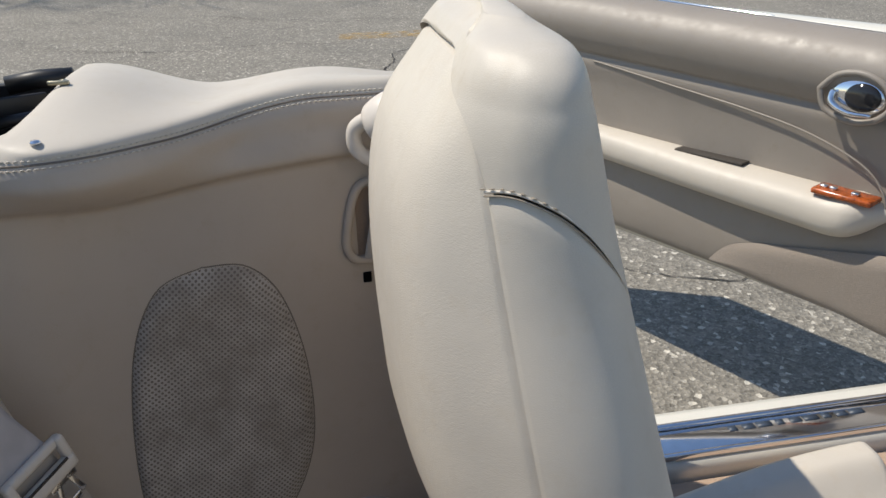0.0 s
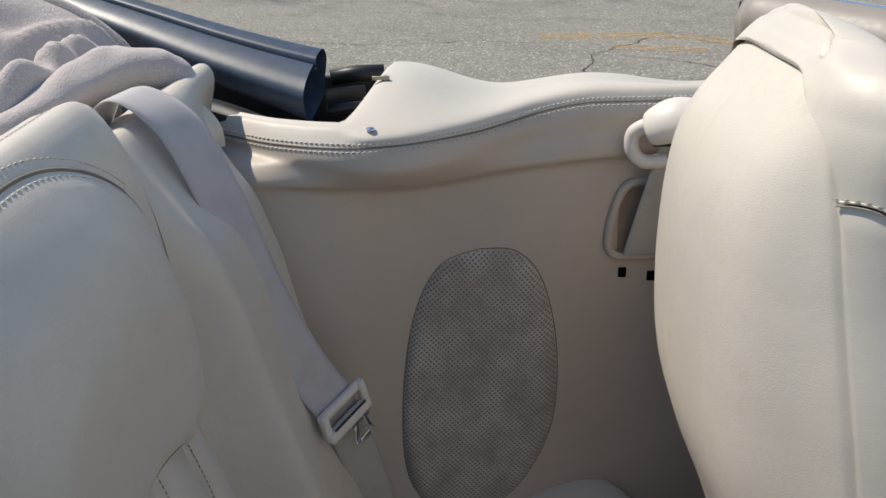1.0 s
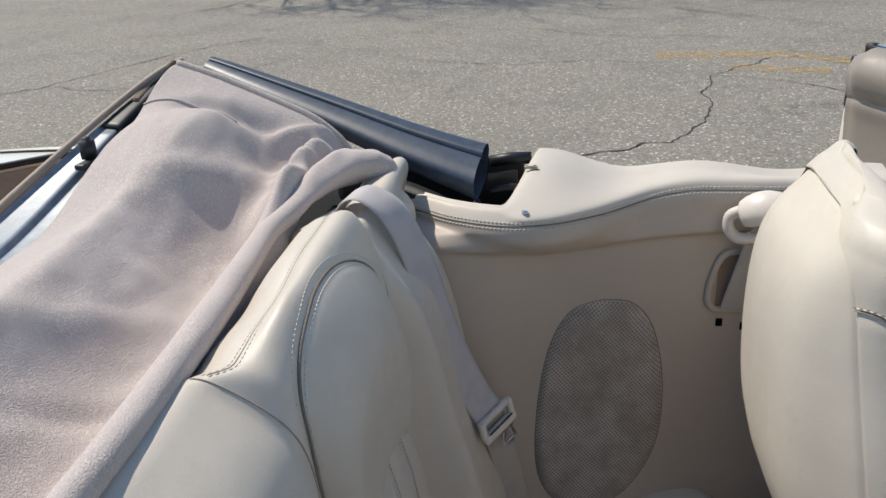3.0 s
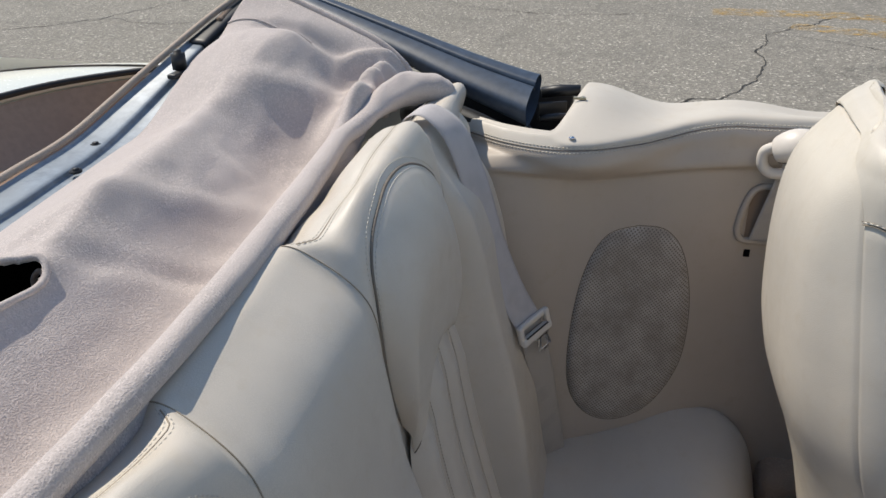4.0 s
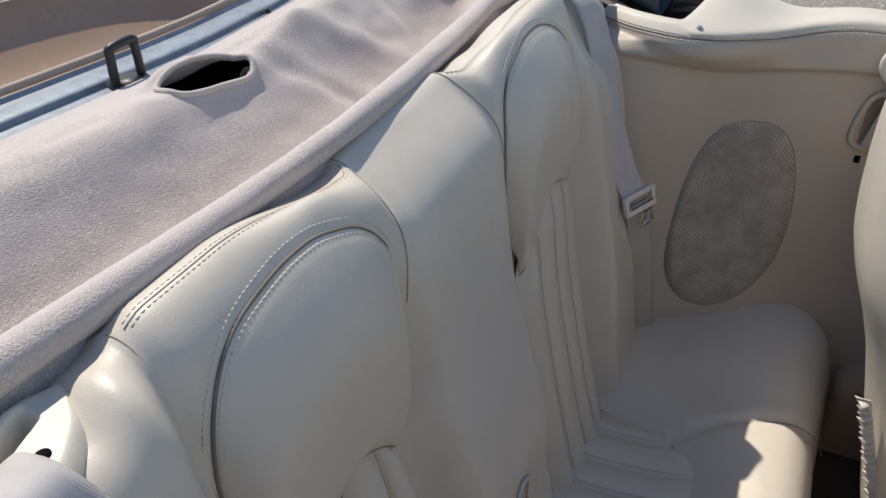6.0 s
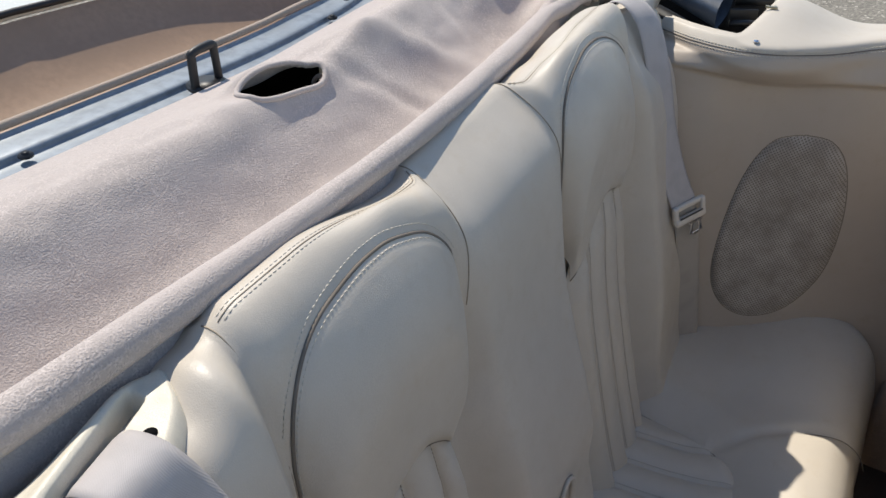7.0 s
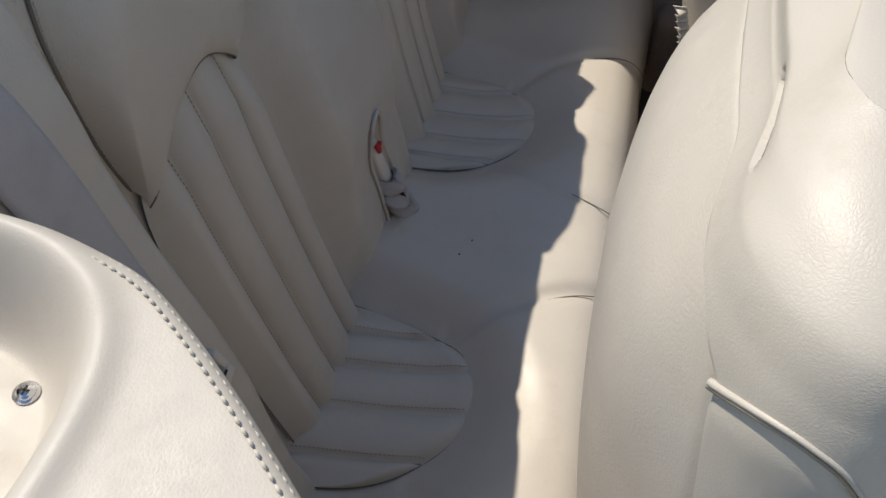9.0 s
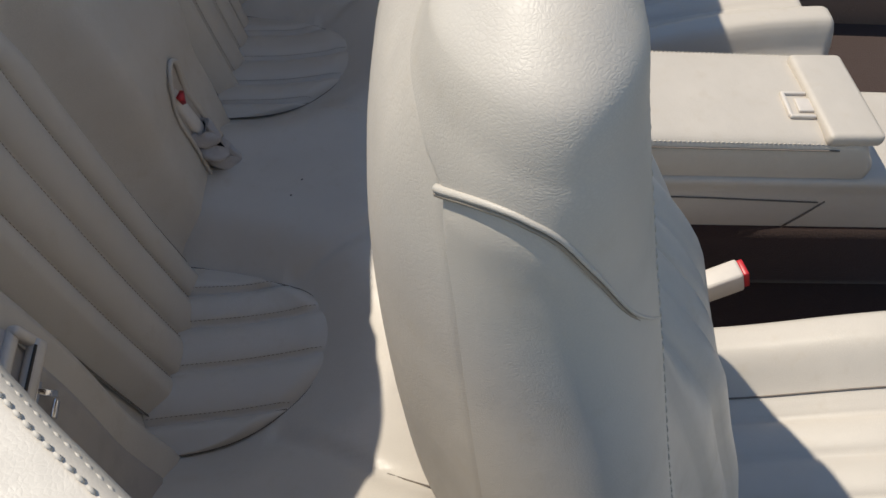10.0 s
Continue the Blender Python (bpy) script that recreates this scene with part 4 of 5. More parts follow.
# front belt, running down from its guide
front_belt = thing("seat_belt", "grey front seat belt strap running down from its guide", "seat belt", at=(0.47, 0.69, 0.8))
rel(front_belt, part("strap", ribbon([(0.490, 0.688, 0.925), (0.482, 0.694, 0.89), (0.470, 0.700, 0.83), (0.460, 0.706, 0.775)], [(1, 0.1, 0)] * 4, 0.022, 30), WEBBING_DARK, front_belt))


# moulded belt outlets on the rear shoulders
def far_outlet():
    t = thing("belt_outlet", "cream grained plastic seat belt outlet on the shoulder", "belt outlet", "belt outlets", at=(-0.04, 0.53, 0.97))

    def skin(u, v):
        y = 0.444 + 0.178 * u
        half = 0.032 * math.sin(math.pi * min(1.0, 0.10 + u * 0.62)) ** 0.6
        w = math.pi * v
        x = -0.108 + 0.072 * u - half * math.cos(w) * 1.05
        z = 0.958 + 0.038 * math.sin(w) ** 0.55
        g = math.exp(-((x + 0.108 - 0.072 * u) / 0.010) ** 2) * step(0.10, 0.30, u) * (1 - step(0.64, 0.76, u))
        z -= 0.022 * g
        z -= 0.018 * step(0.70, 0.92, u) * step(-0.05, 0.0, x)
        return Vector((x, y, z))
    made = [part("moulding", sheet(skin, 70, 60), BEZEL, t)]
    made.append(part("slot", box((0.013, 0.080, 0.010), (-0.073, 0.531, 0.968), 0.003, Matrix.Rotation(radians(-22), 4, "Z")), UNLIT_BLACK, t))
    made.append(part("fixing_hole", rod(0.0045, 0.004, (-0.075, 0.480, skin(0.227, 0.72).z - 0.0008), sides=16), UNLIT_BLACK, t, "round dark fixing hole"))
    for m in made:
        rel(t, m)


def leaf_outlet():
    """The near outlet: a leaf of moulded plastic behind the shoulder, with a long slot for the belt."""
    t = thing("belt_outlet", "cream grained plastic seat belt outlet on the shoulder", "belt outlet", "belt outlets", at=(-0.03, -0.53, 0.97))
    front_ys, front_xs = [0.455, 0.462, 0.476, 0.493, 0.508, 0.535, 0.563, 0.593, 0.63], [-0.058, -0.043, -0.020, -0.005, 0.005, 0.013, 0.019, 0.026, 0.030]

    def skin(u, v):
        y = 0.455 + 0.175 * u ** 1.3
        a, b = curve_at([0.455, 0.48, 0.53, 0.57, 0.63], [-0.068, -0.073, -0.066, -0.058, -0.056], y), curve_at(front_ys, front_xs, y)
        k = min(max((v - 0.10) / 0.80, 0.0), 1.0)
        x = a + (b - a) * k
        edge = min(x - a, b - x, 1.5 * (y - 0.455) + 0.001)
        z = 0.988 - 0.011 * (1 - min(1.0, edge / 0.012)) ** 2 - 0.014 * step(0.53, 0.59, y) * step(-0.03, 0.0, x)
        mid = -0.050 + 0.026 * (y - 0.494) / 0.075
        z += 0.005 * math.exp(-((x - mid + 0.013) / 0.007) ** 2) * step(0.46, 0.50, y)
        z -= 0.030 * (1 - step(0.0045, 0.0085, abs(x - mid))) * step(0.484, 0.494, y) * (1 - step(0.566, 0.576, y))
        side = max(0.10 - v, v - 0.90, 0.0)
        return Vector((x + (0.004 if v > 0.5 else -0.004) * side * 10, -y, z - 0.45 * side))
    rel(t, part("moulding", sheet(skin, 110, 130), BEZEL, t))
    rel(t, part("slot", box((0.010, 0.080, 0.006), (-0.037, -0.531, 0.960), 0.002, Matrix.Rotation(radians(19), 4, "Z")), UNLIT_BLACK, t))
    rel(t, part("fixing_hole", rod(0.0048, 0.003, (-0.019, -0.506, 0.9872), sides=18), UNLIT_BLACK, t, "round dark fixing hole"))


far_outlet()
leaf_outlet()

# ---------------------------------------------------------------- front seats
SEAT_Z = [0.26, 0.55, 0.65, 0.75, 0.85, 0.95, 1.01, 1.05, 1.075, 1.090]
stretch = 1.0


def seat_section(z):
    """Rear x, front x and half width of a front backrest at a height."""
    z = min(z, 1.03) + max(0.0, z - 1.03) * stretch
    xb = curve_at(SEAT_Z, [0.576, 0.504, 0.470, 0.431, 0.419, 0.4145, 0.423, 0.438, 0.450, 0.4755], z)
    xf = curve_at(SEAT_Z, [0.735, 0.664, 0.632, 0.600, 0.574, 0.554, 0.541, 0.531, 0.525, 0.511], z)
    w = curve_at(SEAT_Z, [0.228, 0.233, 0.240, 0.248, 0.229, 0.195, 0.181, 0.174, 0.157, 0.102], z)
    return xb, xf, w


def seat_point(u, z, out=0.0):
    """u from 0 at the middle of the back, round one side, to the front and home."""
    xb, xf, w = seat_section(z)
    u = (u + 0.5) % 1.0 - 0.5
    k = abs(u)
    d = xf - xb
    prof = [(0.0, 0.0), (0.03, 0.33), (0.12, 0.60), (0.325, 0.80), (0.55, 0.965), (0.80, 1.0), (0.97, 0.86), (0.99, 0.60), (0.93, 0.30), (0.90, 0.0)]
    q = spl([(a, b, 0) for a, b in prof], k * 2)
    belly = step(0.35, 0.5, z) * (1 - step(0.72, 0.92, z))
    q.x += belly * 0.40 * step(0.39, 0.46, k)
    flat = curve_at([0.85, 0.95, 1.01, 1.05, 1.075, 1.09], [0.003, 0.007, 0.012, 0.024, 0.032, 0.020], z)
    x = xb + q.x * d + flat * (1 - (step(0.05, 0.185, k) if u > 0 else step(0.15, 0.40, k))) + out * (1.2 * q.x - 0.7)
    y = w * q.y * (1.0 if u > 0 else 1 - 0.18 * step(0.97, 1.06, z)) + out * min(1.0, q.y * 1.3)
    z += out * 0.30 * step(1.02, 1.09, z)
    return Vector((x, 0.44 - math.copysign(y, u), z))


# the rolled edge of the bolsters over the back panel, and the cross seam: (k, height)
EDGE_FAR = [(0.0, 1.066), (0.06, 1.0650), (0.11, 1.0600), (0.145, 1.0530), (0.166, 1.0440), (0.180, 1.0290), (0.189, 1.008), (0.197, 0.975), (0.201, 0.93), (0.202, 0.80), (0.202, 0.28)]
EDGE_NEAR = [(0.0, 1.0572), (0.05, 1.0570), (0.10, 1.0568), (0.14, 1.0562), (0.160, 1.0530), (0.174, 1.0450), (0.186, 1.032), (0.195, 1.003), (0.201, 0.957), (0.202, 0.80), (0.202, 0.28)]
SEAM_FAR = [(0.189, 1.008), (0.206, 1.0105), (0.222, 1.010), (0.249, 1.003), (0.273, 0.990), (0.299, 0.970), (0.325, 0.946), (0.36, 0.918)]
SEAM_NEAR = [(0.186, 1.032), (0.207, 1.0405), (0.224, 1.0445), (0.243, 1.0445), (0.262, 1.039), (0.280, 1.023), (0.31, 0.990), (0.36, 0.950)]


def line_at(points, k):
    return curve_at([p[0] for p in points], [p[1] for p in points], k)


def edge_at(edge, z):
    """The rolled edge's k at a height."""
    if z >= edge[0][1]:
        return 0.0
    low = edge[::-1]
    return max(0.0, curve_at([p[1] for p in low], [p[0] for p in low], z))


def puffed(k, z, d):
    """A point of the padded bolsters, d from the rolled edge."""
    p = seat_point(k, z)
    e = 0.002
    zz = min(z, 1.0278 + 0.060 / stretch)
    du, dz = seat_point(k + e, zz) - seat_point(k - e, zz), seat_point(k, zz + e) - seat_point(k, zz - e)
    n = du.cross(dz).normalized()
    if n.dot(p - Vector((0.5 * (seat_section(z)[0] + seat_section(z)[1]), 0.44, z - 0.03))) < 0:
        n = -n
    f = min(1.0, d / 0.0045)
    swell = (0.0028 + 0.0020 * step(0.98, 1.05, z)) * (1 - (1 - f) ** 2) ** 0.5 * (1 - 0.45 * step(0.015, 0.09, d)) * (1 - step(1.074, 1.089, z))
    return p + n * (swell + 0.0002) * (1 - step(0.34, 0.40, abs(k)))


def seat_level(v):
    return 0.28 + (0.75 + 0.060 / stretch) * (1 - (1 - v) ** 1.7)


def front_seat(ruffled, edge, seam):
    t = thing("front_seat", "cream leather front bucket seat with grained bolsters", "car seat", "front seats", at=(0.6, 0.44, 0.2))
    top = 1.03 + 0.060 / stretch
    k0, z0 = seam[0]
    seam_end = line_at(seam, 0.36)

    def hood_kz(u, v):
        """u runs along the rolled edge from the middle to the seam, v outwards from it."""
        a = k0 * (1 - (1 - u) ** 1.35)
        za = z0 if u >= 1 else max(z0, line_at(edge, a))
        if u < 0.55:
            kb, zb = 0.36 * u / 0.55, top
        else:
            kb, zb = 0.36, top + (seam_end - top) * (u - 0.55) / 0.45
        k, z = a + (kb - a) * v, za + (zb - za) * v
        bend = line_at(seam, max(k0, k)) - (z0 + (seam_end - z0) * (k - k0) / (0.36 - k0))
        return k, min(top, z + u ** 4 * bend), a, za

    def hood(u, v, fold=0.0):
        k, z, a, za = hood_kz(u, v ** 1.5)
        d = (seat_point(k, z) - seat_point(a, za)).length
        return puffed(s * k, z, max(d, fold))

    def flank(u, v):
        zr = 0.28 + (z0 - 0.28) * v
        a = edge_at(edge, zr)
        k = a + (0.36 - a) * u ** 1.6
        z = 0.28 + (line_at(seam, max(k, k0)) - 0.28) * v
        d = (seat_point(k, z) - seat_point(a, zr)).length
        p = puffed(s * k, z, d)
        tuck = 0.0035 * math.exp(-((line_at(seam, max(k, k0)) - z) / 0.008) ** 2) * (1 - step(0.24, 0.34, k))
        return p + (Vector((0.49, 0.44, 0.80)) - p).normalized() * tuck

    rows = [(edge_at(edge, 0.28 + (z0 - 0.28) * i / 70), 0.28 + (z0 - 0.28) * i / 70) for i in range(70)]
    rows += [(k0 * (1 - i / 80), max(z0, line_at(edge, k0 * (1 - i / 80)))) for i in range(81)]

    def back(u, v):
        kr, z = rows[round(v * 150)]
        k = (kr + 0.004) * (2 * u - 1)
        lid = step(-0.004, 0.0, z + 0.0015 - line_at(edge, abs(k))) if abs(k) < k0 and z > z0 else 0.0
        return seat_point(k, z + 0.0015 * step(z0 - 0.02, z0 + 0.01, z), -0.0022 * max(step(kr - 0.010, kr, abs(k)), lid))
    rel(t, part("back_panel", sheet(back, 110, 150), LEATHER_SOFT, t, "smooth pale leather back panel"))
    for s in (1, -1):
        low = rel(t, part("lower_bolster", sheet(flank, 70, 130), LEATHER_GRAIN, t, "grained leather side bolster"))
        high = rel(t, part("upper_bolster", sheet(hood, 110, 70), LEATHER_GRAIN, t, "grained leather hood over the back panel"))
        fold = [hood(1.0, 0.02 + 0.90 * i / 60, 0.012) for i in range(61)]
        sub(part("seam_fold", tube(fold, lambda f: (0.0010 if ruffled else 0.0017) * (1 - 0.7 * f), 8), LEATHER_GRAIN, high, "raised fold along the seam"))
        sub(part("seam", tube([p + Vector((-0.0004, 0, -0.0024)) for p in fold], lambda f: (0.0007 if ruffled else 0.0011) * (1 - 0.4 * f), 5), SEAM, high))
        if ruffled:
            sub(part("stitching", stitches([p + Vector((-0.0012, 0, 0.0016)) for p in fold[:34]], 0.0062, 0.0034, 0.0006), SEAM, high))
        fl = [puffed(s * 0.345, 0.40 + 0.66 * i / 80, 0.1) for i in range(81)]
        sub(part("stitching", stitches(fl, 0.0062, 0.0044, 0.0008), THREAD, low))

    def front(u, v):
        k = 0.36 + 0.28 * u
        p = puffed(k, seat_level(v), 0.1)
        f = (u - 0.2) / 0.6
        if 0 < f < 1 and p.z < 1.0:
            p.x -= 0.020 * min(1, 8 * min(f, 1 - f)) - 0.010 * max(0.0, 1 - abs(2 * ((f * 6) % 1) - 1) ** 2.4) ** 0.6
        return p
    rel(t, part("front_face", sheet(front, 96, 60), LEATHER_SOFT, t, "fluted leather front"))
    def lid(u, v):
        w = abs((u + 0.5) % 1.0 - 0.5)
        a = k0 * (1 - (1 - 0.55 * w / 0.36) ** 1.35) if w < 0.36 else k0
        d = (seat_point(w, top) - seat_point(a, max(z0, line_at(edge, a)))).length if w < 0.36 else 0.1
        p = puffed(u, top, d)
        c = Vector((0.500, 0.44, p.z))
        q = c.lerp(p, v)
        return Vector((q.x, q.y, q.z + 0.007 * (1 - v ** 2)))
    rel(t, part("crown", sheet(lid, 64, 10, close_u=True), LEATHER_GRAIN, t))

    # seat cushion
    def cush(u, v):
        y = -0.235 + 0.47 * u
        a = abs(y)
        x = 0.60 + 0.56 * v
        z = 0.350 + 0.050 * step(0.0, 1.0, v) - 0.03 * math.exp(-((v - 0.25) / 0.3) ** 2)
        z += 0.046 * step(0.11, 0.18, a) - 0.055 * step(0.195, 0.235, a) ** 2
        z -= 0.16 * step(0.90, 1.0, v) ** 1.6
        if a < 0.125:
            fade = min(1.0, 6 * min(v, max(0.0, 0.85 - v)))
            z += fade * (0.008 * max(0.0, 1 - abs(2 * ((y / 0.05 + 10) % 1) - 1) ** 2.4) ** 0.6 - 0.006)
        return Vector((x, 0.44 + y, z))
    pad = rel(t, part("seat_cushion", sheet(cush, 90, 120), LEATHER_SOFT, t))
    for s in (1, -1):
        edge = sheet(lambda u, v: cush(0.5 + 0.5 * s, u) + Vector((0, 0.004 * s * v, -0.16 * v)), 40, 4)
        rel(t, part("side_skirt", edge, LEATHER, t))
        line = [cush(0.5 + s * 0.27, i / 60) + Vector((0, 0, 0.001)) for i in range(6, 50)]
        sub(part("seam", tube(line, 0.0012, 5), GROOVE_SHADE, pad))
    # ruffled edging at the foot of the back, on the far seat alone
    if ruffled:
        def ruffle(u, v):
            p = Vector((0.512, 0.300, 0.565)).lerp(Vector((0.575, 0.300, 0.385)), u)
            k = math.sin(u * 95) + 0.5 * math.sin(u * 61 + 1)
            return p + Vector((-0.016 * v - 0.003 * k * v, 0.006 * k * v, -0.004 * v))
        rel(t, part("ruffle", thick(sheet(ruffle, 200, 6), 0.0015), LEATHER, t, "pale ruffled edging"))
    return t


seat_far = front_seat(True, EDGE_FAR, SEAM_FAR)
seat_far.location += Vector((0.008, 0.002, 0))
# the near seat stands nearer the sill and leans a little further back
stretch = 0.80
seat_near = front_seat(False, EDGE_NEAR, SEAM_NEAR)
pivot = Vector((0.433, -0.60, 0.939))
lean = Matrix.Rotation(-0.085, 4, "Z") @ Matrix.Rotation(-0.10, 4, "Y")
seat_near.matrix_world = Matrix.Translation(pivot) @ lean @ Matrix.Translation(seat_near.location + Vector((-0.0375, -0.925, -0.042)) - pivot)

# ---------------------------------------------------------------- folded soft top
def crumple(x, y, amount):
    return amount * (noise.noise(Vector((x * 9, y * 5, 0.3))) * 0.6 + noise.noise(Vector((x * 22, y * 13, 1.7))) * 0.25)


def ridge(x, y, a, b, wide, high):
    """A fold that runs from a to b and fades towards both ends."""
    dx, dy = b[0] - a[0], b[1] - a[1]
    l = math.hypot(dx, dy)
    f = ((x - a[0]) * dx + (y - a[1]) * dy) / l / l
    d = ((x - a[0]) * dy - (y - a[1]) * dx) / l
    return high * math.exp(-(d / wide) ** 2) * step(-0.15, 0.25, f) * (1 - step(0.75, 1.2, f))


FOLDS = [((-0.215, 0.595), (-0.105, 0.655), 0.011, 0.020), ((-0.205, 0.580), (-0.120, 0.600), 0.010, 0.022), ((-0.225, 0.640), (-0.135, 0.690), 0.009, 0.016),
         ((-0.215, 0.585), (-0.300, 0.470), 0.024, 0.016), ((-0.36, 0.62), (-0.22, 0.655), 0.010, -0.012), ((-0.190, 0.430), (-0.150, 0.585), 0.016, -0.018),
         ((-0.265, 0.330), (-0.180, 0.250), 0.022, 0.008), ((-0.33, 0.02), (-0.20, 0.28), 0.018, 0.007), ((-0.30, -0.05), (-0.15, 0.16), 0.014, -0.006)]


def cloth_point(u, v):
    """Headliner of the folded top: u across the car, v from the seat back to the header."""
    y = -0.72 + 1.42 * u
    x0 = curve_at([-0.72, -0.2, 0.1, 0.27, 0.42, 0.52, 0.62, 0.70], [-0.072, -0.066, -0.084, -0.104, -0.124, -0.132, -0.126, -0.122], y)
    x1 = curve_at([-0.72, 0.0, 0.18, 0.36, 0.50, 0.60, 0.70], [-0.380, -0.383, -0.405, -0.428, -0.432, -0.420, -0.385], y)
    x = x0 + (x1 - x0) * v
    z = curve_at([0, 0.03, 0.075, 0.13, 0.18, 0.26, 0.36, 0.48, 0.60, 0.70, 0.86, 1.0], [0.965, 1.000, 1.012, 0.994, 0.962, 0.946, 0.962, 1.000, 1.032, 1.030, 1.012, 1.000], v)
    z += 0.010 * math.exp(-((v - 0.60 - 0.06 * math.sin(5 * y)) / 0.06) ** 2) * (0.6 + 0.4 * math.sin(4 * y + 1)) * (1 - step(0.35, 0.55, y))
    z += 0.035 * math.exp(-((y - 0.525) / 0.05) ** 2 - ((x + 0.156) / 0.045) ** 2)
    side = curve_at([0, 0.06, 0.2, 0.45, 0.75, 1.0], [1.010, 1.035, 1.066, 1.096, 1.130, 1.152], v)
    main = z + step(0.36, 0.62, y) * (0.012 + 0.060 * math.sin(math.pi * min(1.0, v * 0.85)) + 0.045 * step(0.6, 1.0, v))
    z = main + (side - main) * step(0.60, 0.70, y) ** 0.8
    body = math.sin(math.pi * min(1.0, max(0.0, (v - 0.14) / 0.86)))
    z += (crumple(x, y, 0.009) + 0.0022 * noise.noise(Vector((x * 50, y * 26, 4.1))) + 0.0030 * (0.5 - abs(noise.noise(Vector((x * 20 + y * 14, y * 9 - x * 12, 7.7)))))) * body * (1 - 0.5 * step(0.5, 0.7, y))
    z -= 0.006 * math.exp(-((y - 0.20 - 0.5 * (0.3 - v)) / 0.05) ** 2) * body
    if -0.1 < y:
        for a, b, wide, high in FOLDS:
            z += ridge(x, y, a, b, wide, high) * (1 - step(0.685, 0.70, y))
    # raised mouth behind the slot
    z -= 0.007 * math.exp(-((y + 0.071) / 0.085) ** 4 - ((x + 0.238) / 0.030) ** 2)
    z += 0.020 * math.exp(-((y + 0.071) / 0.058) ** 4 - ((x + 0.294 - 0.05 * (y + 0.071)) / 0.015) ** 2)
    return Vector((x, y, z))


soft_top = thing("soft_top", "folded convertible top with taupe cloth headliner and steel header", "convertible top", at=(-0.3, 0, 0.9))
bm = sheet(cloth_point, 300, 110)
cut = [f for f in bm.faces if abs((f.calc_center_median().y + 0.071) / 0.062) ** 4 + abs((f.calc_center_median().x + 0.264 - 0.04 * (f.calc_center_median().y + 0.071)) / 0.021) ** 3 < 1]
bmesh.ops.delete(bm, geom=cut, context="FACES")
headliner = rel(soft_top, part("headliner", thick(bm, 0.004), HEADLINER, soft_top))
# black boxes under the cloth put the slot's shade into colour
rel(soft_top, part("slot_shade", box((0.16, 0.30, 0.01), (-0.290, -0.045, 0.895), 0.002), UNLIT_BLACK, soft_top))
rel(soft_top, part("slot_shade_back", box((0.012, 0.34, 0.075), (-0.372, -0.045, 0.950), 0.002), UNLIT_BLACK, soft_top))


def lip(u, v):
    a = 2 * math.pi * u
    y = -0.071 + 0.063 * math.copysign(abs(math.cos(a)) ** 0.5, math.cos(a))
    x = -0.264 + 0.04 * (y + 0.071) + 0.022 * math.copysign(abs(math.sin(a)) ** 0.66, math.sin(a))
    return y, x


ring = []
for i in range(64):
    y, x = lip(i / 64, 0)
    lo, hi = 0.0, 1.0
    for _ in range(20):
        v = (lo + hi) / 2
        if cloth_point((y + 0.72) / 1.42, v).x > x:
            lo = v
        else:
            hi = v
    ring.append(cloth_point((y + 0.72) / 1.42, lo) + Vector((0, 0, 0.0005)))
sub(part("slot_edge", tube(ring, 0.0035, 8, closed=True), HEADLINER, headliner, "turned cloth edge of the slot"))
for y, x in ((-0.130, -0.266), (-0.012, -0.262)):
    curl = along([(x + 0.010, y, 1.012), (x + 0.002, y + 0.004, 1.018), (x - 0.006, y + 0.002, 1.010), (x - 0.002, y - 0.004, 1.000)], 12)
    sub(part("frayed_end", tube(curl, 0.0028, 6), CANVAS, headliner, "frayed tan cloth end"))
# hem roll against the seat
hem_path = [tuple(cloth_point((y + 0.72) / 1.42, 0.05) + Vector((0.004, 0, 0.000))) for y in (-0.70, -0.55, -0.4, -0.25, -0.1, 0.05, 0.18, 0.30, 0.40)]
hem_path += [(-0.132, 0.47, 1.008), (-0.124, 0.545, 1.018), (-0.098, 0.600, 1.024), (-0.064, 0.626, 1.018), (-0.044, 0.636, 0.996)]
def wrinkled(bm, amount):
    for v in bm.verts:
        p = v.co
        far = step(0.40, 0.55, p.y)
        v.co += Vector((0.4, 0, 1.0)) * amount * (0.3 + far) * (noise.noise(Vector((p.x * 40, p.y * 22, p.z * 40))) + 0.6 * (1 - abs(math.sin(26 * p.y - 60 * p.x + 30 * p.z)) ** 0.6) * far)
    return bm


rel(soft_top, part("hem", wrinkled(tube(along(hem_path, 220), lambda f: 0.0145 + 0.0015 * math.sin(17 * f) + 0.008 * step(0.70, 0.84, f) - 0.006 * step(0.94, 1.0, f), 24), 0.004), HEADLINER, soft_top, "rolled cloth hem"))
# bound edge of the cloth along the side rail
bound = [cloth_point(1.0, 1 - i / 50) + Vector((0, 0.002, 0.001)) for i in range(51)]
rel(soft_top, part("binding", tube(bound, 0.006, 8), HEADLINER, soft_top, "corded cloth binding"))
seamed = [cloth_point((0.632 + 0.72) / 1.42 , 1 - 0.50 * i / 40) + Vector((0, 0, 0.0008)) for i in range(41)]
sub(part("side_seam", tube(seamed, 0.0016, 6), HEADLINER, headliner))


# header rail: a shallow steel channel that rises at its far end
def header_line(y):
    up = step(0.28, 0.83, y)
    return Vector((curve_at([-0.78, 0.0, 0.14, 0.25, 0.40, 0.60, 0.84], [-0.395, -0.393, -0.400, -0.414, -0.426, -0.428, -0.424], y), y, 0.993 + 0.127 * up ** 1.1))


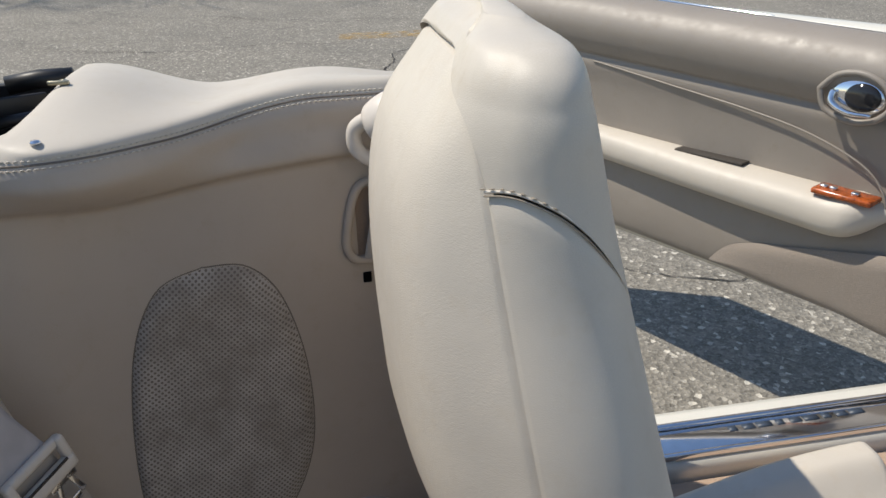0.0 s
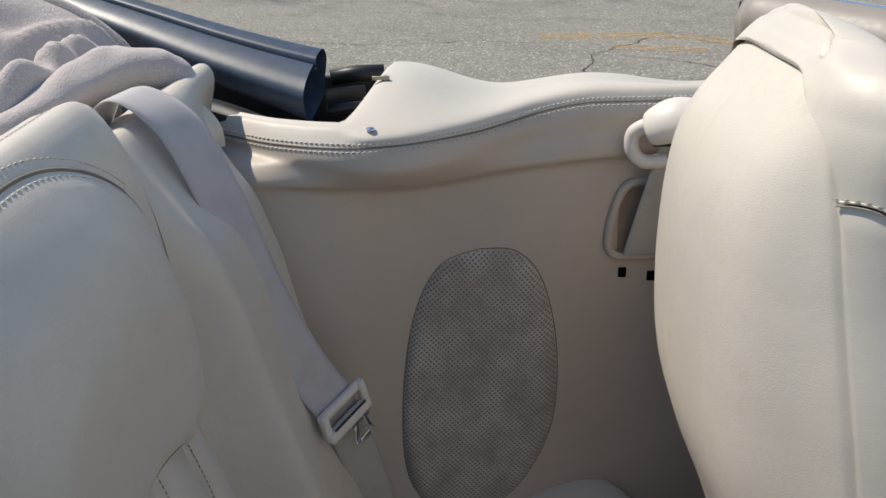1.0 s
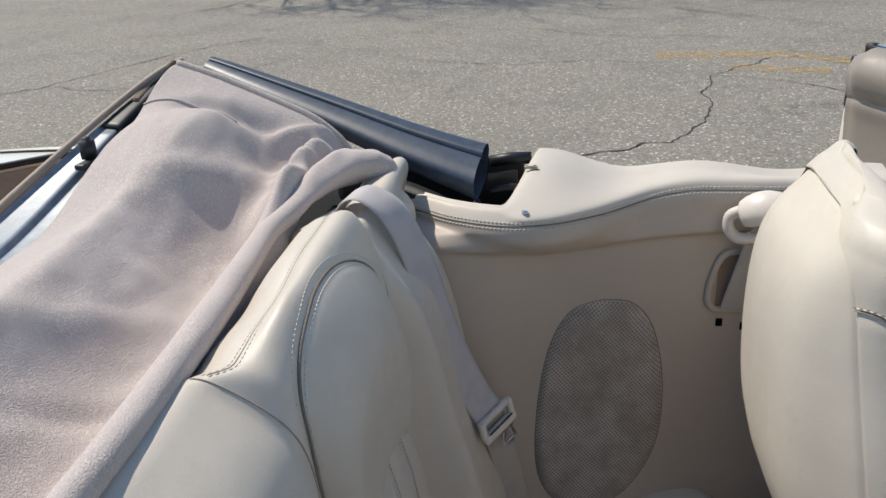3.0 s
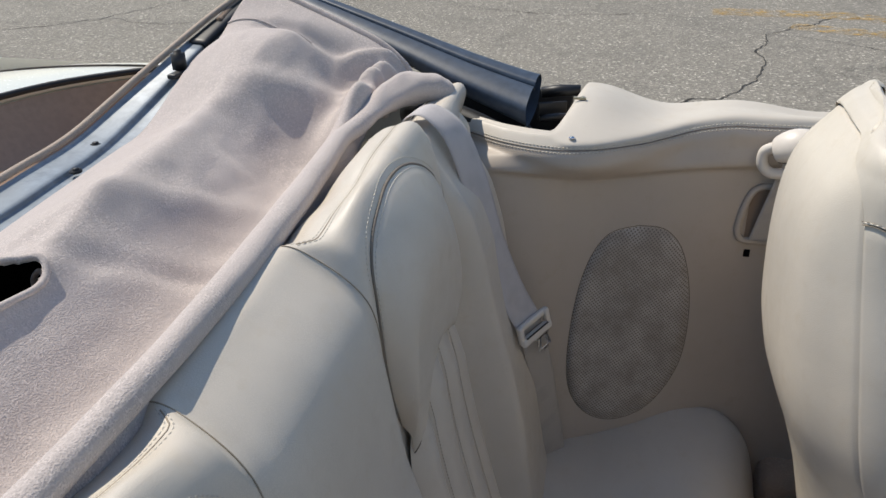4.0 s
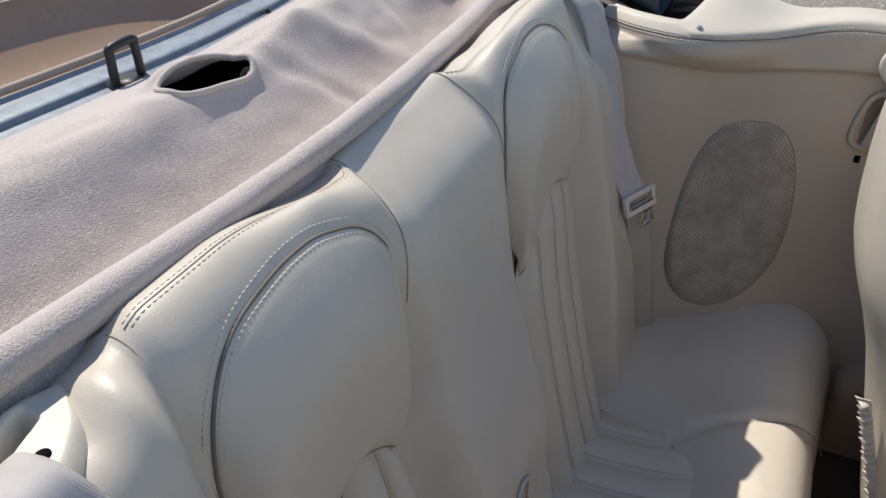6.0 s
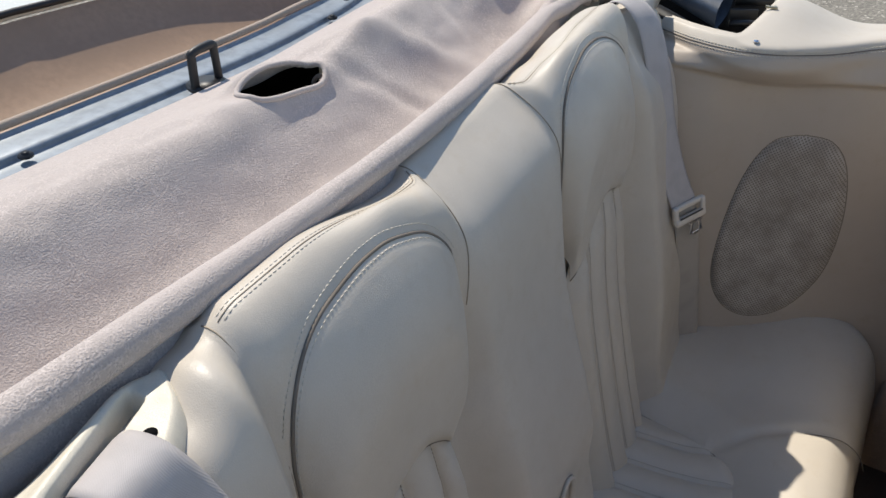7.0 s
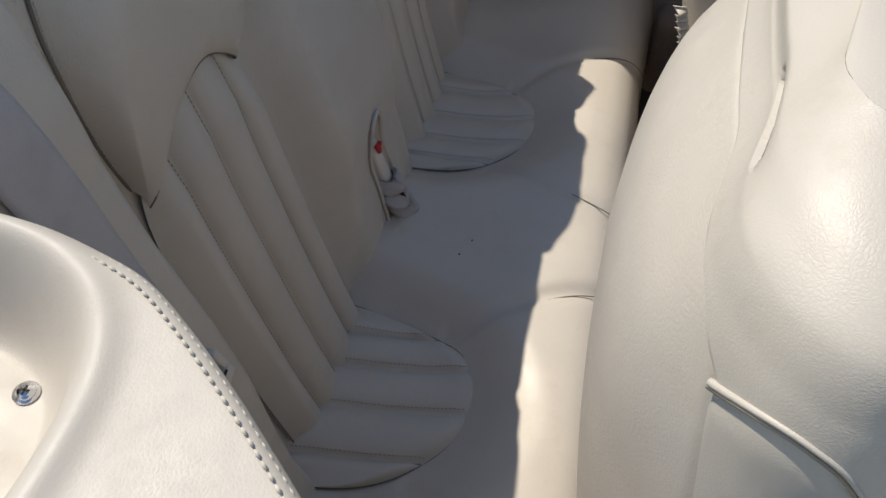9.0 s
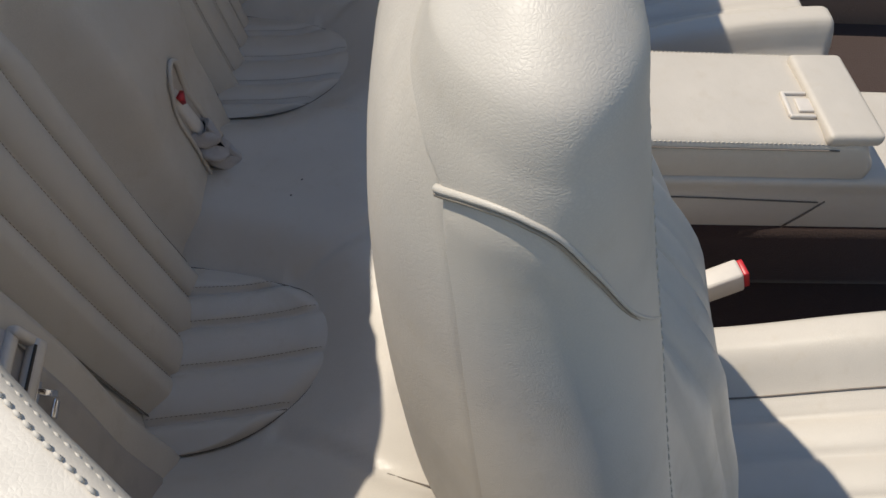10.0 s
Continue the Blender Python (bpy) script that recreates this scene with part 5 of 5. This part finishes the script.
def header(u, v):
    p = header_line(-0.78 + 1.62 * u)
    off = spl([(0.02, 0, -0.004), (-0.01, 0, -0.008), (-0.034, 0, -0.007), (-0.040, 0, 0.001), (-0.072, 0, 0.003), (-0.078, 0, 0.008)], v)
    k = 1 - 0.66 * step(0.40, 0.78, p.y)
    return p + Vector((off.x * k, 0, off.z))


rel(soft_top, part("header_rail", thick(sheet(lambda u, v: header(u * 0.86, v), 90, 24), 0.003), STEEL_PAINT, soft_top, "blue-grey painted steel header rail"))
rel(soft_top, part("header_corner", thick(sheet(lambda u, v: header(0.86 + 0.14 * u, v), 20, 24), 0.003), BLACK, soft_top, "black corner of the header"))
bead = [header(i / 90, 1.0) + Vector((-0.008, 0, 0.004)) for i in range(91)]
rel(soft_top, part("header_binding", tube(bead, 0.0065, 8, flat=0.8), CANVAS_EDGE, soft_top, "pale tan canvas edge of the header"))
for y, dx in ((0.262, -0.026), (0.345, -0.05), (-0.30, -0.026), (-0.33, -0.05), (0.66, -0.03), (0.74, -0.03)):
    p = header_line(y) + Vector((dx, 0, 0.0))
    rel(soft_top, part("screw", joined([rod(0.008, 0.004, tuple(p), bevel=0.001), rod(0.0045, 0.004, tuple(p + Vector((0, 0, 0.002))), sides=6)]), BLACK, soft_top, "black header screw"))
# latch loop and locating peg
p = Vector((-0.396, -0.061, header_line(0.012).z + 0.003))
loop = along([(0, -0.020, 0), (0, -0.019, 0.035), (0, -0.016, 0.045), (0, 0.016, 0.047), (0, 0.019, 0.037), (0, 0.021, 0)], 24)
rel(soft_top, part("latch_loop", joined([tube([p + q for q in loop], 0.0055, 8), rod(0.026, 0.008, tuple(p), bevel=0.002)]), BLACK, soft_top, "black latch loop on a round base"))
p = header_line(0.535) + Vector((-0.02, 0, 0.012))
rel(soft_top, part("locating_peg", joined([rod(0.011, 0.034, tuple(p + Vector((0, 0, 0.010))), bevel=0.005), box((0.016, 0.05, 0.008), tuple(p + Vector((0.006, -0.01, -0.006))), 0.003)]), BLACK, soft_top, "black rounded locating peg"))

# side rail, flat-faced and tapering
RAIL = [(0.078, 0.694, 0.981), (-0.03, 0.728, 1.008), (-0.16, 0.772, 1.045), (-0.30, 0.815, 1.085), (-0.415, 0.850, 1.118)]


def rail_skin(u, v, grow=1.0):
    c = spl(RAIL, v)
    k = (1 - 0.62 * v) * grow
    prof = spl([(0.0, 0.050, 0.0), (0.014, 0.060, 0), (0.030, 0.048, 0), (0.033, 0.018, 0), (0.022, 0.012, 0), (0.030, 0.004, 0), (0.026, -0.030, 0), (0.012, -0.046, 0), (-0.02, -0.03, 0), (-0.02, 0.03, 0), (0, 0.05, 0)], u)
    return c + Vector((0.10 * prof.y * k, prof.y * k * 0.86, prof.x * k * 0.95 + prof.y * 0.25 * k))


rel(soft_top, part("side_rail", sheet(rail_skin, 80, 40, close_u=True, caps=True), RUBBER, soft_top, "blue-black rubber-faced side rail"))
rel(soft_top, part("rail_groove", tube([rail_skin(0.40, i / 30, 1.01) for i in range(31)], 0.0016, 6), BLACK, soft_top))
arm = along([(0.02, 0.665, 0.94), (-0.05, 0.69, 0.955), (-0.14, 0.70, 0.96)], 12)
rel(soft_top, part("hinge_arm", tube(arm, 0.022, 10), BLACK, soft_top, "black steel hinge arm"))
for a, b, r in (((0.09, 0.70, 0.958), (0.150, 0.73, 0.955), 0.006), ((0.10, 0.66, 0.935), (0.128, 0.685, 0.950), 0.004), ((0.075, 0.665, 0.955), (0.085, 0.660, 0.915), 0.006), ((0.08, 0.78, 0.978), (0.145, 0.79, 0.982), 0.010)):
    rel(soft_top, part("linkage", tube([a, tuple((Vector(a) + Vector(b)) / 2 + Vector((0, 0.002, 0.002))), b], r, 8), BLACK, soft_top, "black hinge linkage"))
rel(soft_top, part("linkage_plate", box((0.05, 0.004, 0.03), (0.105, 0.735, 0.962), 0.002, Matrix.Rotation(radians(25), 4, "Z")), BLACK, soft_top))
# pointed ends of the folded frame
tipline = along([(-0.456, 0.68, 1.098), (-0.458, 0.73, 1.112), (-0.456, 0.785, 1.128), (-0.446, 0.80, 1.138)], 20)
rel(soft_top, part("canvas_corner", tube(tipline, lambda f: 0.007 - 0.002 * f, 8), CANVAS, soft_top, "tan canvas corner of the top"))
rel(soft_top, part("corner_bracket", joined([box((0.045, 0.08, 0.010), (-0.425, 0.77, 1.098), 0.003, Matrix.Rotation(radians(24), 4, "X")), box((0.05, 0.02, 0.02), (-0.44, 0.80, 1.122), 0.004), rod(0.006, 0.012, (-0.42, 0.74, 1.095))]), BLACK, soft_top, "black corner bracket"))

# ---------------------------------------------------------------- car body
body = thing("car_body", "champagne silver convertible car body with tan carpet", "car", at=(0, 0, 0.1))


def deck(u, v):
    """Rear deck and boot lid: u across, v from the well back."""
    y = -0.90 + 1.80 * u
    a = abs(y)
    front = curve_at([0.0, 0.30, 0.47, 0.61, 0.715, 0.80, 0.90], [-0.86, -0.84, -0.80, -0.755, -0.675, -0.58, -0.50], a)
    x = front + (-1.75 - front) * v
    z = 1.0 - 0.22 * v ** 2 - 0.012 * (a / 0.9) ** 2 - 0.35 * step(0.80, 0.90, a) ** 2
    return Vector((x, y, z))


rel(body, part("boot_lid", thick(sheet(deck, 90, 40), 0.01), PAINT, body, "champagne silver painted boot lid"))
for s in (1, -1):
    seamline = [deck(0.5 + s * (0.425 - 0.012 * i / 30), i / 30) + Vector((0, 0, 0.0006)) for i in range(31)]
    rel(body, part("panel_gap", tube(seamline, 0.0035, 6), GAP, body))
edge = [deck(i / 60, 0.0) + Vector((0.002, 0, 0.001)) for i in range(61)]
rel(body, part("well_seal", tube(edge, 0.006, 8), BLACK, body, "black rubber seal"))


def well(u, v):
    """Tan lining between the header and the deck."""
    y = -0.80 + 1.62 * u
    a = deck((y + 0.9) / 1.8, 0.0) + Vector((0.004, 0, -0.012))
    b = Vector((-0.47, y, 0.955))
    p = b.lerp(a, v)
    p.z -= 0.085 * math.sin(math.pi * v) ** 0.9 - 0.02 * math.sin(2 * math.pi * v)
    return p


rel(body, part("well_lining", sheet(well, 80, 30), TAN, body, "tan vinyl hood well lining"))
for s in (1, -1):
    def fender(u, v):
        x = -1.75 + 2.35 * u
        z = 0.97 - 0.75 * v
        y = 0.845 + 0.055 * math.sin(math.pi * min(1, v * 1.15)) ** 0.7
        return Vector((x, s * y, z - 0.05 * (1 - v) * step(-0.55, 0.0, x)))
    rel(body, part("rear_fender", sheet(fender, 60, 24), PAINT, body, "champagne silver rear fender"))
    # black box beside the folded top, painting in the trough's shade
    rel(body, part("trough_shade", box((0.32, 0.185, 0.02), (-0.03, 0.735 * s, 0.86), 0.004), UNLIT_BLACK, body))
    rel(body, part("trough_wall", box((0.32, 0.012, 0.13), (-0.03, 0.832 * s, 0.905), 0.003), BLACK, body))
    rel(body, part("sill", box((1.45, 0.13, 0.20), (1.25, 0.815 * s, 0.255), 0.02), PAINT, body))
    rel(body, part("sill_carpet", box((1.45, 0.12, 0.22), (1.25, 0.685 * s, 0.225), 0.03, seg=3), CARPET, body, "tan carpeted inner sill"))
    plate = rel(body, part("tread_plate", joined([box((1.30, 0.060, 0.006), (1.25, 0.788 * s, 0.358), 0.002), box((1.30, 0.008, 0.012), (1.25, 0.758 * s, 0.361), 0.003), box((1.30, 0.010, 0.014), (1.25, 0.825 * s, 0.362), 0.004)]), CHROME, body, "polished metal tread plate with dark marks"))
    if s > 0:
        for k in range(9):
            sub(part("mark", box((0.014 + 0.006 * (k % 3), 0.012, 0.0012), (1.02 + 0.028 * k, 0.803, 0.3613), 0), RUBBER, plate))
# bulkhead coloured unlit black, as shade behind the seat
rel(body, part("rear_bulkhead", box((0.02, 1.5, 0.72), (-0.17, 0, 0.55), 0.004), UNLIT_BLACK, body))
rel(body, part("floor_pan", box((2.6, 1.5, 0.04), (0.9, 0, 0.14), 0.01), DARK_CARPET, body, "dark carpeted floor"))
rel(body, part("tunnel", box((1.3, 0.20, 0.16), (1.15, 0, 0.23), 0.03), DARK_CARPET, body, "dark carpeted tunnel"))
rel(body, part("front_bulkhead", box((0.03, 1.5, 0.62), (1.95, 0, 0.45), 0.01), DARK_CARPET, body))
rel(body, part("dashboard", box((0.30, 1.45, 0.22), (1.80, 0, 0.78), 0.06, seg=4), LEATHER, body, "cream dashboard"))

# ---------------------------------------------------------------- open door
door = thing("door", "open car door with taupe padded inner panel and armrest", "car door", at=(1.6, 0.85, 0.3))
DOOR = pose(1.588, 0.85, -0.012, 0, 0, 118)


def on_door(name, bm, mat, label="", parent=None):
    d = part(name, bm, mat, parent or door, label)
    d.data.transform(DOOR)
    return sub(d) if parent else rel(door, d)


def door_face(u, v):
    """Inner skin: u from hinge to latch, v from the top down."""
    s = 0.10 + 1.22 * u
    zt = 0.905 + 0.035 * u
    pts = [(-0.03, zt + 0.006), (0.0, zt + 0.012), (0.040, zt - 0.008), (0.064, zt - 0.045), (0.060, zt - 0.085), (0.042, zt - 0.118), (0.034, zt - 0.128), (0.038, zt - 0.15), (0.030, zt - 0.20), (0.028, 0.64), (0.034, 0.56), (0.046, 0.48), (0.046, 0.42), (0.035, 0.385), (0.0, 0.372), (-0.04, 0.37)]
    q = spl([(0, a, b) for a, b in pts], v)
    end = step(0.95, 1.0, u)
    return Vector((s, q.y * (1 - 0.5 * end) , q.z - 0.03 * end * (1 - v) + 0.02 * end * v))


on_door("inner_panel", sheet(door_face, 90, 90), DOOR_VINYL)
on_door("outer_skin", joined([box((1.28, 0.05, 0.60), (0.70, -0.065, 0.63), 0.02), box((0.03, 0.10, 0.40), (1.315, -0.035, 0.57), 0.01)]), PAINT, "champagne silver outer skin")
on_door("end_seal", joined([box((0.022, 0.085, 0.150), (1.328, -0.032, 0.845), 0.008), box((0.03, 0.03, 0.05), (1.325, -0.05, 0.925), 0.008)]), BLACK, "black rubber seal on the latch end")
on_door("window_seal", box((1.26, 0.020, 0.016), (0.70, -0.035, 0.922), 0.005, Matrix.Rotation(radians(-1.6), 4, "Y")), BLACK, "black window seal")
on_door("chrome_strip", box((1.26, 0.012, 0.010), (0.70, -0.055, 0.926), 0.003, Matrix.Rotation(radians(-1.6), 4, "Y")), CHROME)


def arm(u, v):
    s = 0.235 + 0.80 * u
    w = 2 * math.pi * v
    zc_ = 0.585 + 0.012 * u + 0.02 * (1 - step(0, 0.14, u)) 
    end = step(0.0, 0.10, u) ** 0.5
    hh = (0.048 - 0.01 * u) * end
    dd = (0.060 - 0.018 * step(0.35, 1.0, u)) * end
    return Vector((s, 0.034 + dd * max(-0.3, math.cos(w)) * (1 if math.cos(w) > 0 else 0.6), zc_ + hh * math.copysign(abs(math.sin(w)) ** 0.75, math.sin(w))))


armrest = on_door("armrest", sheet(arm, 60, 32, close_v=True, caps=True), VINYL_TOP, "cream padded armrest")
recess = along([(0.98, 0, 0.79), (0.75, 0, 0.768), (0.56, 0, 0.75), (0.42, 0, 0.728), (0.31, 0, 0.69), (0.262, 0, 0.645), (0.25, 0, 0.60)], 50)
on_door("recess_line", tube([Vector((p.x, 0.040, p.z)) for p in recess], 0.0022, 8), DOOR_VINYL)
on_door("pull_pocket", box((0.17, 0.03, 0.007), (0.625, 0.044, 0.634), 0.003, Matrix.Rotation(radians(2), 4, "Y")), GAP, "dark pull pocket")
sw = on_door("switch_panel", box((0.115, 0.05, 0.012), (0.32, 0.060, 0.634), 0.005), WOOD, "orange burl wood switch panel")
for s in (0.36, 0.342, 0.30):
    on_door("switch", box((0.014, 0.012, 0.006), (s, 0.066, 0.643), 0.002), CHROME, "small grey switch", sw)
hb = along([(0.405, 0, 0.825), (0.375, 0, 0.855), (0.33, 0, 0.862), (0.29, 0, 0.845), (0.275, 0, 0.81), (0.30, 0, 0.782), (0.345, 0, 0.775), (0.39, 0, 0.79), (0.405, 0, 0.825)], 48)
hand = on_door("handle_surround", tube([Vector((p.x, 0.066, p.z)) for p in hb[:-1]], 0.006, 8, closed=True), DOOR_VINYL)
cup = bmesh.new()
bmesh.ops.create_uvsphere(cup, u_segments=28, v_segments=16, radius=1, matrix=Matrix.Translation((0.336, 0.060, 0.818)) @ Matrix.Diagonal((0.052, 0.012, 0.034, 1)))
on_door("handle_cup", cup, CHROME, "chrome door handle cup", hand)
lever = bmesh.new()
bmesh.ops.create_uvsphere(lever, u_segments=24, v_segments=14, radius=1, matrix=Matrix.Translation((0.326, 0.066, 0.820)) @ Matrix.Diagonal((0.034, 0.010, 0.026, 1)))
on_door("handle_lever", lever, GLASS_DARK, "dark handle recess", hand)
lv = along([(0.378, 0.068, 0.826), (0.374, 0.078, 0.806), (0.34, 0.082, 0.793), (0.30, 0.078, 0.793)], 16)
on_door("handle_pull", tube(lv, lambda f: 0.007 - 0.003 * f, 8), CHROME, "chrome pull", hand)


def door_speaker(u, v):
    pts = [(0.592, 0.395), (0.555, 0.44), (0.50, 0.468), (0.40, 0.492), (0.22, 0.535), (0.12, 0.545), (0.12, 0.382), (0.30, 0.384), (0.45, 0.388), (0.592, 0.395)]
    e = spl([(a, b, 0) for a, b in pts], u)
    q = Vector((0.33, 0.44, 0)).lerp(e, v)
    return Vector((q.x, 0.050 + 0.012 * (1 - v ** 6), q.y))


on_door("door_pocket", sheet(door_speaker, 60, 14, close_u=True), GRILLE, "mauve-grey cloth lower pocket")
bm = bmesh.new()
bmesh.ops.create_uvsphere(bm, u_segments=24, v_segments=14, radius=1, matrix=Matrix.Translation((0.26, -0.12, 0.985)) @ Matrix.Diagonal((0.07, 0.09, 0.05, 1)))
on_door("door_mirror", bm, BLACK, "black door mirror housing")

# ---------------------------------------------------------------- centre console
console = thing("centre_console", "cream leather centre console with lidded armrest", "console", at=(0.9, 0, 0.2))


def armlid(u, v):
    pts = [(-0.094, 0.415), (-0.097, 0.440), (-0.096, 0.468), (-0.088, 0.481), (-0.06, 0.4855), (0, 0.487), (0.06, 0.4855), (0.088, 0.481), (0.096, 0.468), (0.097, 0.440), (0.094, 0.415)]
    q = spl([(0, a, b) for a, b in pts], v)
    x = 0.66 + 0.40 * u
    end = 1 - 0.5 * step(0.90, 1.0, u) ** 3
    return Vector((x, q.y, 0.415 + (q.z - 0.415) * end))


rel(console, part("lid", sheet(armlid, 50, 50, caps=True), LEATHER, console, "stitched cream leather lid"))
for s in (1, -1):
    line = [Vector((0.67 + 0.33 * i / 40, 0.0925 * s, 0.4785)) for i in range(41)]
    rel(console, part("stitching", stitches(line, 0.0065, 0.0048, 0.0009), THREAD, console))
    line = [Vector((0.67 + 0.33 * i / 40, 0.097 * s, 0.471)) for i in range(41)]
    rel(console, part("seam", tube(line, 0.0012, 5), GROOVE_SHADE, console))
pad = box((0.078, 0.172, 0.020), (1.014, -0.010, 0.487), 0.009, Matrix.Rotation(radians(2), 4, "Z"), 4)
rel(console, part("grip_pad", pad, LEATHER, console, "raised leather grip pad"))
rel(console, part("latch", joined([box((0.036, 0.005, 0.006), (0.957, -0.050, 0.4885), 0.002), box((0.036, 0.005, 0.006), (0.957, -0.004, 0.4885), 0.002), box((0.006, 0.046, 0.006), (0.941, -0.027, 0.4885), 0.002), box((0.022, 0.026, 0.005), (0.966, -0.027, 0.488), 0.002)]), PLASTIC, console, "pale plastic latch"))


def base_side(u, v):
    pts = [(-0.088, 0.285), (-0.092, 0.33), (-0.093, 0.38), (-0.090, 0.415), (0, 0.416), (0.090, 0.415), (0.093, 0.38), (0.092, 0.33), (0.088, 0.285)]
    q = spl([(0, a, b) for a, b in pts], v)
    return Vector((0.665 + 0.62 * u, q.y, q.z))


rel(console, part("base", sheet(base_side, 30, 40, caps=True), LEATHER, console))
rel(console, part("base_seam", tube([(0.70, -0.0945, 0.372), (0.85, -0.0945, 0.370), (1.02, -0.0945, 0.364)], 0.0013, 5), GROOVE_SHADE, console))
rel(console, part("base_seam", tube([(1.03, -0.0940, 0.366), (1.01, -0.0945, 0.335), (0.985, -0.0915, 0.295)], 0.0013, 5), GROOVE_SHADE, console))
front_buckle = thing("belt_buckle", "cream front seat belt buckle with red end", "belt buckle", "belt buckles", at=(0.86, -0.2, 0.3))
tb = Matrix.Rotation(radians(10), 4, "Z") @ Matrix.Rotation(radians(-24), 4, "Y")
rel(front_buckle, part("stalk", box((0.105, 0.030, 0.045), (0.845, -0.205, 0.305), 0.005, tb), PLASTIC, front_buckle))
rel(front_buckle, part("button", box((0.008, 0.026, 0.036), (0.8955, -0.196, 0.328), 0.002, tb), RED, front_buckle, "red release button"))
